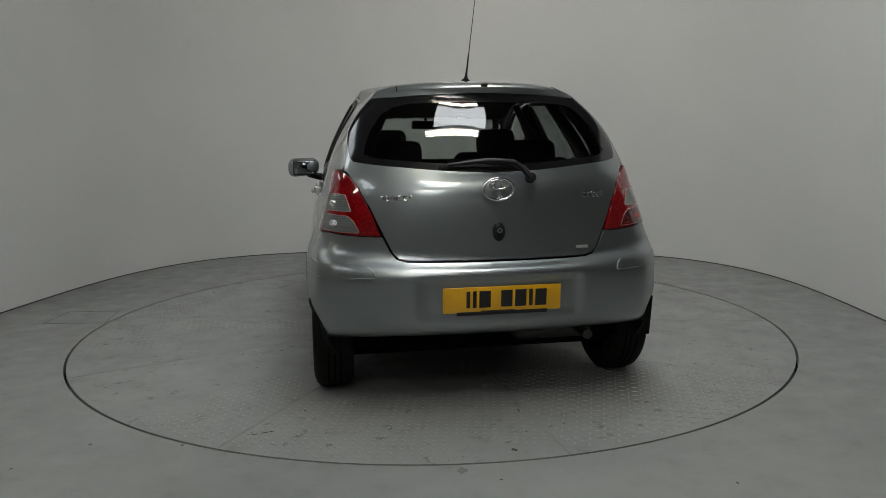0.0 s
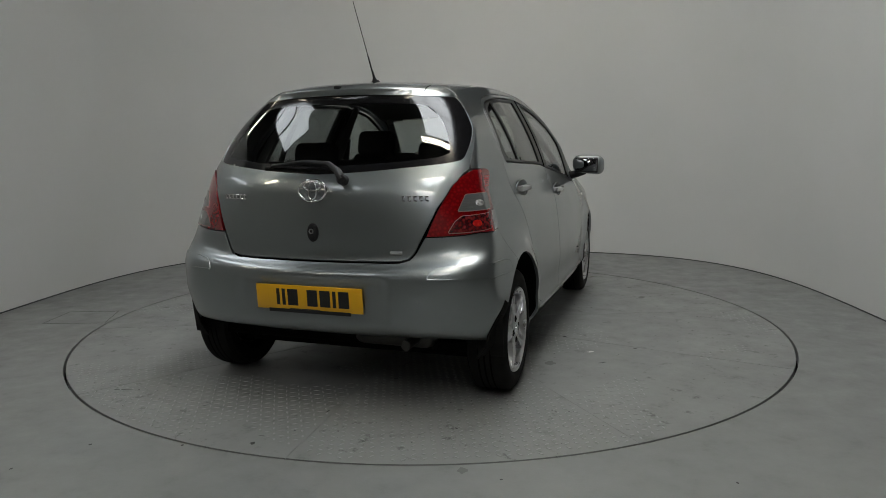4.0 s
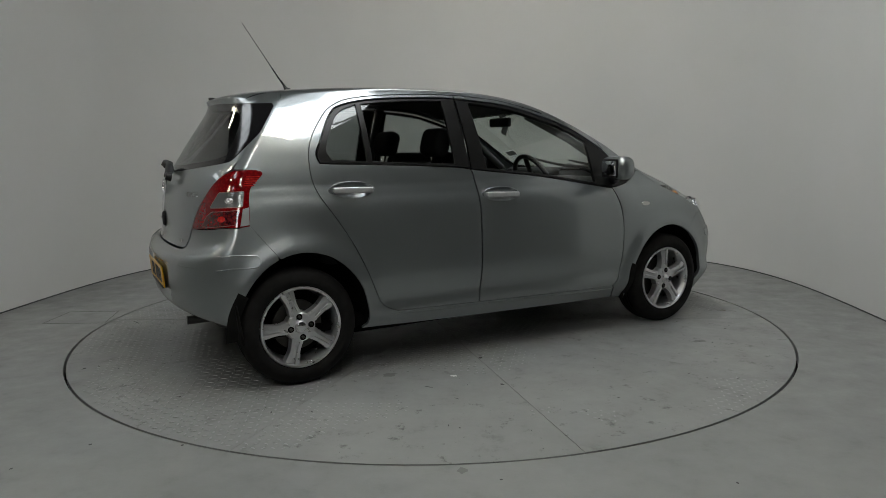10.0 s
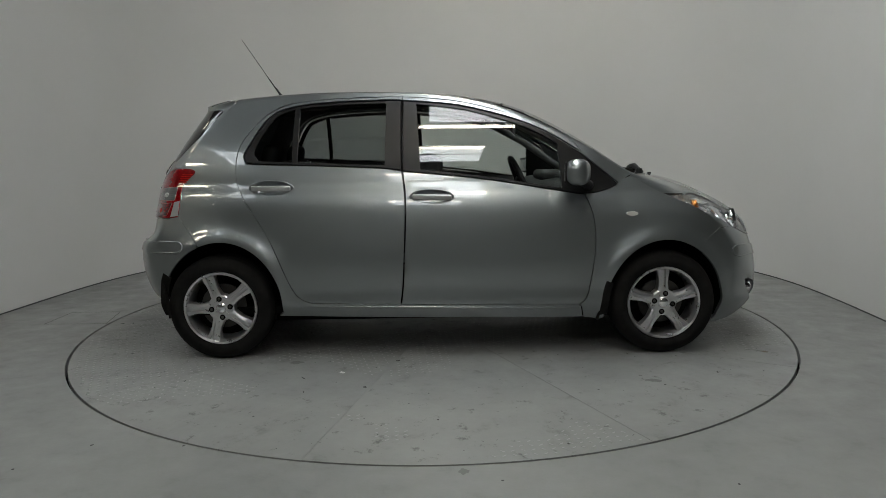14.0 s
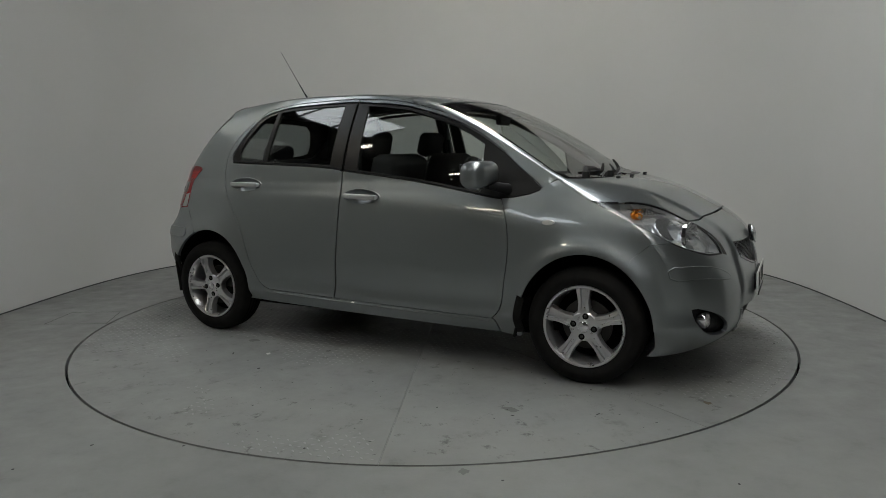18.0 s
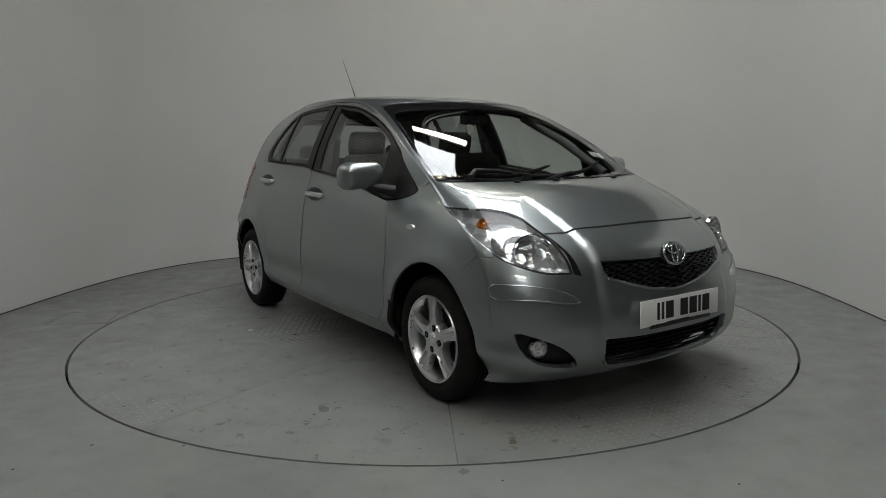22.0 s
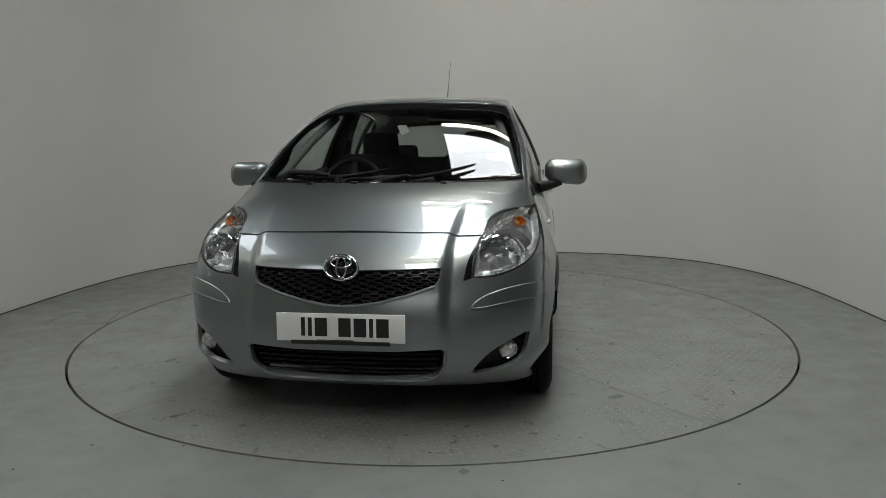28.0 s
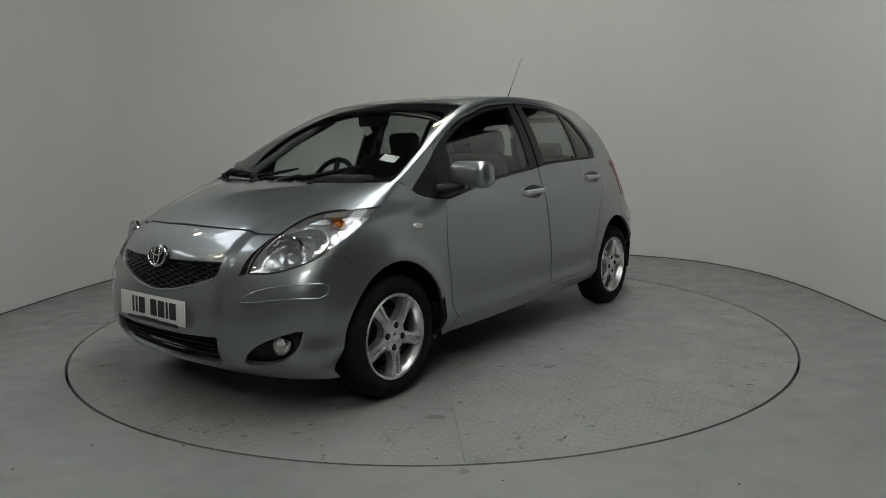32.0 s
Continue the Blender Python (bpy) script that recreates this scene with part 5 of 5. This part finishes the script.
def build_rear_fittings(car, gate, rb):
    oval_badge(gate, pose(0, -1.661, 0.972, 84, 0, 0), 0.066, 0.047)
    # lock cover with its ring
    part("lock_cover", transformed(lathe([(0.0001, 0.011), (0.5, 0.011), (0.85, 0.009), (1.0, 0.002), (1.0, -0.008)], 32), pose(0, -1.676, 0.79, 90, 0, 0) @ Matrix.Diagonal((0.027, 0.041, 1, 1))), BLACK, gate, "black lock cover")
    part("lock_ring", transformed(lathe([(0.006, 0.0), (0.006, 0.004), (0.012, 0.004), (0.012, 0.0)], 20), pose(0, -1.687, 0.797, 90, 0, 0)), CHROME, gate)
    # two lines of plain chrome strokes in place of the lettering
    for x0, n, z in ((-0.495, 6, 0.938), (0.405, 5, 0.938)):
        strokes = []
        for k in range(n):
            x = x0 + 0.024 * k
            (s, c), = on_skin("xz", [(x, z)], 5.5, 8)
            p, nn = top_skin(np.array([(s, c)]), 0.001)
            strokes.append(box(0.017, 0.005, 0.006, pose(p[0][0], p[0][1], z + 0.009), 0.001))
            strokes.append(box(0.017, 0.005, 0.006, pose(p[0][0], p[0][1], z - 0.009), 0.001))
            strokes.append(box(0.005, 0.005, 0.022, pose(p[0][0] - 0.004, p[0][1], z), 0.001))
        part("lettering_strokes", join(*strokes), CHROME, gate, "small chrome lettering strokes")
    part("emblem", box(0.055, 0.004, 0.014, pose(0.385, -1.655, 0.71), 0.002), HANDLE_PAINT, gate)
    build_plate(car, "rear_number_plate", -1.7345, 0.507, -1, PLATE_YELLOW, 4)
    # rear wiper
    pivot = Vector((0.145, -1.655, 1.025))
    wi = part("rear_wiper", tube([pivot + Vector((0.0, -0.01, -0.005)), pivot + Vector((-0.03, 0.005, 0.035)), pivot + Vector((-0.075, 0.012, 0.062)), pivot + Vector((-0.19, 0.01, 0.07)), pivot + Vector((-0.36, 0.018, 0.052))],
                                 [0.022, 0.021, 0.019, 0.017, 0.012], 10, 0.7), BLACK, car, "black rear wiper")
    part("pivot_cap", rod(0.024, 0.02, 0.03, pose(pivot.x, pivot.y - 0.008, pivot.z - 0.005, 80, 0, 0), 20), BLACK, wi)
    part("blade", tube([pivot + Vector((-0.03, 0.02, 0.03)), pivot + Vector((-0.4, 0.03, 0.04))], 0.009, 6), RUBBER, wi)
    # rear lamps
    for sgn in (1, -1):
        inner = [tuple(p) for p in curve_xy(on_skin("xz", [(0.508, 0.782), (0.548, 0.885), (0.59, 0.972), (0.628, 1.03), (0.665, 1.056)], 5, 9), 4)]
        edge = [uv(u, 1.0) for u in np.linspace(8.02, 5.52, 24)]
        low = tail_low()[::-1]
        loop = np.array(inner + edge + low) * (1, sgn)
        tl = panel("tail_lamp", sheet([shrink(loop, 0.002)], top_skin, 0.02, 0.03, off=0.004), RED, car, "red tail lamp with clear panes")
        side = np.concatenate([side_edge(5.52, 8.02, 24), curve_xy([(-1.345, 1.056), (-1.318, 1.047), (-1.325, 1.025), (-1.375, 0.975), (-1.392, 0.90), (-1.402, 0.797)], 5)])
        panel("tail_lamp_side", sheet([side], side_skin(sgn), 0.02, 0.03, off=0.004, skip=on_edge), RED, tl)
        low_mat = CLEAR_LAMP if sgn < 0 else SMOKE_RED
        for pts, mat in (([(0.626, 0.881), (0.648, 0.951), (0.725, 0.957), (0.738, 0.891)], CLEAR_LAMP), ([(0.594, 0.791), (0.618, 0.838), (0.643, 0.861), (0.738, 0.872), (0.752, 0.806)], low_mat)):
            q = round_loop(dense(np.array(on_skin("xz", pts, 5, 8)) * (1, sgn), 0.03), 1)
            panel("lamp_frame", sheet([shrink(q, -0.0018), shrink(q, 0.0006)], top_skin, 0.01, 0.003, off=0.0062), FRAME_LENS, tl)
            panel("lamp_pane", sheet([q], top_skin, 0.02, 0.003, off=0.006), mat, tl)
            # bulb and its small reflector behind the pane
            (bs, bc) = q.mean(0)
            p, n = top_skin(np.array([(bs, bc)]), 0.0055)
            bulb = lathe([(0.0001, 0.0022), (0.6, 0.002), (1.0, 0.0)], 18)
            bulb.transform(look(Vector(p[0]), Vector(p[0]) - Vector(n[0])) @ Matrix.Diagonal((0.022, 0.016, 1, 1)))
            part("bulb", bulb, FOG_GLASS if mat is CLEAR_LAMP else BRIGHT_RED, tl)
        # bright moulded bars in the upper outer corner
        for k in range(5):
            z = 0.985 + 0.010 * k
            bar = np.array([(float(np.interp(z, (0.95, 1.05), (-1.385, -1.345))) + dy, z + dz) for dy, dz in ((-0.035, -0.002), (0.012 + 0.004 * k, -0.002), (0.012 + 0.004 * k, 0.002), (-0.035, 0.002))])
            panel("lamp_bar", sheet([bar], side_skin(sgn), 0.01, 0.001, off=0.0052), BRIGHT_RED, tl)
        q = np.concatenate([side_edge(5.54, 6.35, 10), [(-1.393, 0.885), (-1.40, 0.80)]])
        panel("lamp_pane", sheet([shrink(q, 0.003)], side_skin(sgn), 0.02, 0.003, off=0.007), CORNER_LENS, tl, "clear lower corner")


def build_mirror(car, sgn):
    shell = box(0.225, 0.13, 0.142, None, 0.054, 5)
    for v in shell.verts:
        k = (v.co.x * sgn + 0.1125) / 0.225
        v.co.z = v.co.z * (0.86 + 0.14 * k) + 0.012 * (1 - k)
        v.co.y -= 0.02 * k * k
    shell.transform(pose(0.893 * sgn, 0.775, 1.02))
    mx = part("door_mirror", smooth_all(shell, 60), PAINT, car, "silver grey door mirror")
    part("mirror_back", box(0.165, 0.012, 0.108, pose(0.886 * sgn, 0.712, 1.022, 0, 0, -11 * sgn), 0.005), BLACK, mx)
    part("mirror_glass", box(0.145, 0.006, 0.088, pose(0.888 * sgn, 0.705, 1.022, 0, 0, -11 * sgn), 0.002), MIRROR, mx, "mirror glass")
    part("mirror_foot", tube([(0.75 * sgn, 0.86, 0.945), (0.80 * sgn, 0.84, 0.955), (0.86 * sgn, 0.79, 0.972)], [0.03, 0.026, 0.022], 12), BLACK, mx)


def build_wipers(car):
    def on_glass(x, u, off):
        p, n = top_skin(np.array([uv(u, math.asin(max(-0.97, min(0.97, x / 0.74))) * 2 / math.pi)]), off)
        return Vector(p[0])
    for x0, x1, lift in ((0.56, -0.03, 0.95), (0.22, -0.46, 1.0)):
        foot = on_glass(x0, 20.98, 0.012)
        pts = [on_glass(x0 + 0.01 + (x1 - x0) * t, 20.62 - lift * t, 0.016) for t in np.linspace(0, 1, 11)]
        knee = on_glass(x0 - 0.05, 20.7, 0.04)
        hold = pts[5] + (pts[5] - on_glass(x0 + 0.01 + (x1 - x0) * 0.5, 20.62 - lift * 0.5, 0.0)).normalized() * 0.016
        wi = part("windscreen_wiper", tube([foot, knee, knee * 0.45 + hold * 0.55 + Vector((0, 0, 0.006)), hold], [0.017, 0.015, 0.011, 0.007], 8), BLACK, car, "black windscreen wiper")
        part("blade", tube(pts, [0.006, 0.009, 0.010, 0.010, 0.011, 0.011, 0.011, 0.010, 0.009, 0.008, 0.005], 8), RUBBER, wi)
        part("pivot_cap", rod(0.022, 0.018, 0.03, Matrix.Translation(foot), 16), BLACK, wi)
    for x in (-0.33, 0.12, 0.36):
        p, n = top_skin(np.array([uv(21.42, math.asin(x / 0.74) * 2 / math.pi)]), 0.006)
        part("washer_jet", box(0.03, 0.02, 0.012, Matrix.Translation(Vector(p[0])), 0.004), BLACK, car)


def build_cabin(car):
    """Seats, dashboard, wheel and trim behind the glass."""
    def seat(x, y, w, front):
        s = new("seat")
        s.parent = car
        s.location = (x, y, 0)
        lean = -14
        part("cushion", box(w, 0.5, 0.16, pose(0, 0, 0.52, 6, 0, 0), 0.06, 3), FABRIC, s)
        part("backrest", box(w, 0.15, 0.60, pose(0, -0.29, 0.83, lean * -1 * -1, 0, 0), 0.055, 3), FABRIC, s)
        part("headrest", box(0.25, 0.10, 0.17, pose(0, -0.40, 1.185 if front else 1.16, lean, 0, 0), 0.045, 3), FABRIC, s)
        for k in (-0.06, 0.06):
            part("headrest_post", rod(0.007, 0.007, 0.14, pose(k, -0.375, 1.13 if front else 1.08, lean, 0, 0), 8), STEEL, s)
        return s
    seat(0.35, 0.22, 0.48, True)
    seat(-0.35, 0.22, 0.48, True)
    part("rear_bench", box(1.24, 0.48, 0.16, pose(0, -0.58, 0.52, 5, 0, 0), 0.06, 3), FABRIC, car)
    part("rear_backrest", box(1.24, 0.15, 0.56, pose(0, -0.88, 0.82, -16, 0, 0), 0.055, 3), FABRIC, car)
    for x in (0.36, -0.36):
        part("rear_headrest", box(0.25, 0.09, 0.13, pose(x, -0.96, 1.125, -14, 0, 0), 0.04, 3), FABRIC, car)
    # dashboard
    bm = bmesh.new()
    prof = [(0.62, 0.72), (0.60, 0.86), (0.66, 0.945), (0.78, 0.965), (0.95, 0.955), (1.12, 0.93), (1.14, 0.7)]
    rows = [[bm.verts.new((x, y, z - 0.02 * (abs(x) > 0.6))) for y, z in prof] for x in (-0.72, -0.55, -0.2, 0.2, 0.55, 0.72)]
    for r0, r1 in zip(rows, rows[1:]):
        for i in range(len(prof) - 1):
            bm.faces.new((r0[i], r0[i + 1], r1[i + 1], r1[i]))
    bm.faces.new(rows[0])
    bm.faces.new(rows[-1])
    bmesh.ops.recalc_face_normals(bm, faces=bm.faces)
    part("dashboard", smooth_all(bm, 50), DASH, car, "dark grey dashboard")
    part("instrument_hood", box(0.34, 0.24, 0.07, pose(0.0, 0.80, 0.975), 0.03, 3), DASH, car)
    wheel = part("steering_wheel", transformed(lathe([(0.178 + 0.016 * math.cos(k), 0.016 * math.sin(k)) for k in np.linspace(0, 2 * math.pi, 12)[:-1]], 40, True), pose(0.35, 0.545, 0.93, -66, 0, 0)), BLACK, car, "black steering wheel")
    part("wheel_boss", box(0.17, 0.13, 0.05, pose(0.35, 0.55, 0.925, -66, 0, 0), 0.02, 2), BLACK, wheel)
    for a in (0, 180, 270):
        part("wheel_spoke", box(0.12, 0.035, 0.02, pose(0.35, 0.55, 0.927, -66, 0, 0) @ pose(0, 0, 0, 0, 0, a) @ pose(0.11, 0, 0), 0.006), BLACK, wheel)
    mir = part("rear_view_mirror", box(0.21, 0.035, 0.062, pose(0.0, 0.52, 1.322, 0, 0, 6), 0.014, 3), BLACK, car, "black rear-view mirror")
    part("mirror_stalk", tube([(0, 0.52, 1.36), (0, 0.56, 1.375)], 0.012, 8), BLACK, mir)
    part("parcel_shelf", box(1.16, 0.42, 0.025, pose(0, -1.22, 0.99), 0.008), FABRIC, car)
    part("cabin_floor", box(1.48, 2.7, 0.05, pose(0, -0.1, 0.26), 0.01), LINER, car)
    half = [uv(11.6, 0.0), uv(11.6, 0.7), uv(12.2, 0.93), uv(13.5, 0.95), uv(15.0, 0.95), uv(16.2, 0.94), uv(16.9, 0.9), uv(17.25, 0.75), uv(17.35, 0.4), uv(17.38, 0.0)]
    panel("headlining", sheet([mirrored(half)], top_skin, 0.05, 0.01, off=-0.028), HEADLINING, car, "dark grey headlining")
    part("underbody", box(1.3, 2.9, 0.06, pose(0, 0.1, 0.21), 0.01), LINER, car)
    part("front_bulkhead", box(1.34, 0.05, 0.66, pose(0, 1.14, 0.55), 0.01), LINER, car)
    part("boot_wall", box(1.06, 0.05, 0.56, pose(0, -1.47, 0.64), 0.01), LINER, car)
    for sgn in (1, -1):
        for y0, y1, nm in ((-0.76, -0.2, "rear_door_card"), (-0.14, 0.86, "front_door_card")):
            ys = np.linspace(y0, y1, 9)
            low = [(sgn * (float(width(y, 0.6)) - 0.08), y, 0.3) for y in ys]
            up = [(sgn * (float(width(y, belt(y))) - 0.045), y, belt(y) - 0.01) for y in ys]
            f = [(i, i + 1, i + 10, i + 9) for i in range(8)]
            mesh_part(nm, low + up, f, GREY_TRIM, car)
        # inner pillars and belts
        part("pillar_trim", tube([(sgn * 0.70, -0.17, 0.95), (sgn * 0.60, -0.17, 1.2), (sgn * 0.49, -0.16, 1.42)], [0.04, 0.04, 0.035], 10, 0.6), GREY_TRIM, car)
        part("seat_belt", tube([(sgn * 0.57, -0.15, 1.22), (sgn * 0.62, -0.14, 0.9), (sgn * 0.62, -0.1, 0.5)], 0.022, 8, 0.15), BLACK, car)
        part("rear_pillar_trim", tube([(sgn * 0.60, -1.18, 1.03), (sgn * 0.53, -1.12, 1.20), (sgn * 0.43, -1.02, 1.38)], [0.09, 0.075, 0.06], 12, 0.3), GREY_TRIM, car)
        part("windscreen_pillar_trim", tube([(sgn * 0.64, 0.96, 1.0), (sgn * 0.56, 0.66, 1.20), (sgn * 0.49, 0.38, 1.345)], 0.024, 10), GREY_TRIM, car)
    part("belt_buckle", box(0.03, 0.04, 0.05, pose(0.42, -1.1, 1.01), 0.008), ORANGE, car)
    loop = on_skin("xy", [(-0.588, 0.968), (-0.488, 0.968), (-0.488, 1.012), (-0.588, 1.012)], 17.5, 20.8)
    panel("windscreen_label", sheet([np.array(loop)], top_skin, 0.03, 0.001, off=-0.007), PAPER, car, "white paper label inside the windscreen")
    part("hanging_tag", box(0.05, 0.002, 0.06, pose(0.04, 0.53, 1.27, 0, 25, 12)), PAPER, car, "white card hanging from the mirror")


def build_car():
    car = tagged(new("car"), "silver grey five-door hatchback on a turntable", "car")
    for sgn in (1, -1):
        build_side(car, sgn)
        build_mirror(car, sgn)
        build_wheel(car, sgn * 0.812, HUB_RY, sgn, 38)
        build_wheel(car, sgn * 0.822, HUB_FY, sgn, 20)
        for y, x, h, nm in ((-1.48, 0.748, 0.2, "mud_flap"), (0.935, 0.735, 0.2, "mud_flap")):
            part(nm, box(0.125 if y < 0 else 0.14, 0.012, h, pose(sgn * x, y, (0.235 if y < 0 else 0.19) + h / 2, 8 if y < 0 else -12, 0, 0), 0.005), RUBBER, car, "black rubber mud flap")
    build_top(car)
    build_wipers(car)
    build_cabin(car)
    # aerial
    root = Vector((0, -0.965, 1.492))
    a = part("aerial", transformed(lathe([(0.0001, 0.07), (0.004, 0.068), (0.007, 0.03), (0.012, 0.014), (0.022, 0.006), (0.026, -0.004)], 18), pose(*root, 30, 0, 0)), BLACK, car, "black roof aerial with a thin whip")
    way = Vector((0, -math.sin(radians(33.5)), math.cos(radians(33.5))))
    part("spring", rod(0.0045, 0.0035, 0.12, Matrix.Translation(root + way * 0.09) @ way.to_track_quat("Z", "Y").to_matrix().to_4x4(), 10), BLACK, a)
    part("whip", rod(0.0022, 0.0016, 0.29, Matrix.Translation(root + way * 0.29) @ way.to_track_quat("Z", "Y").to_matrix().to_4x4(), 8), BLACK, a)
    part("exhaust_pipe", rod(0.022, 0.022, 0.25, pose(0.42, -1.53, 0.305, 90, 0, 0), 20), STEEL, car, "steel exhaust tail pipe")
    part("silencer", box(0.4, 0.22, 0.12, pose(0.30, -1.42, 0.31), 0.05, 3), STEEL, car)
    part("rear_axle", rod(0.04, 0.04, 1.3, pose(0, HUB_RY, 0.27, 0, 90, 0), 16), STEEL, car)
    return car


build_studio()
build_floor_marks()
platform = build_turntable()
add_marks(platform)
car = build_car()


def motions():
    times = [0.5 * k for k in range(65)]
    walk(platform, [(t, Matrix.Rotation(heading(t), 4, "Z")) for t in times])
    walk(car, [(t, Matrix.Rotation(heading(t), 4, "Z") @ Matrix.Translation((CAR_SHIFT, 0, 0))) for t in times])


motions()
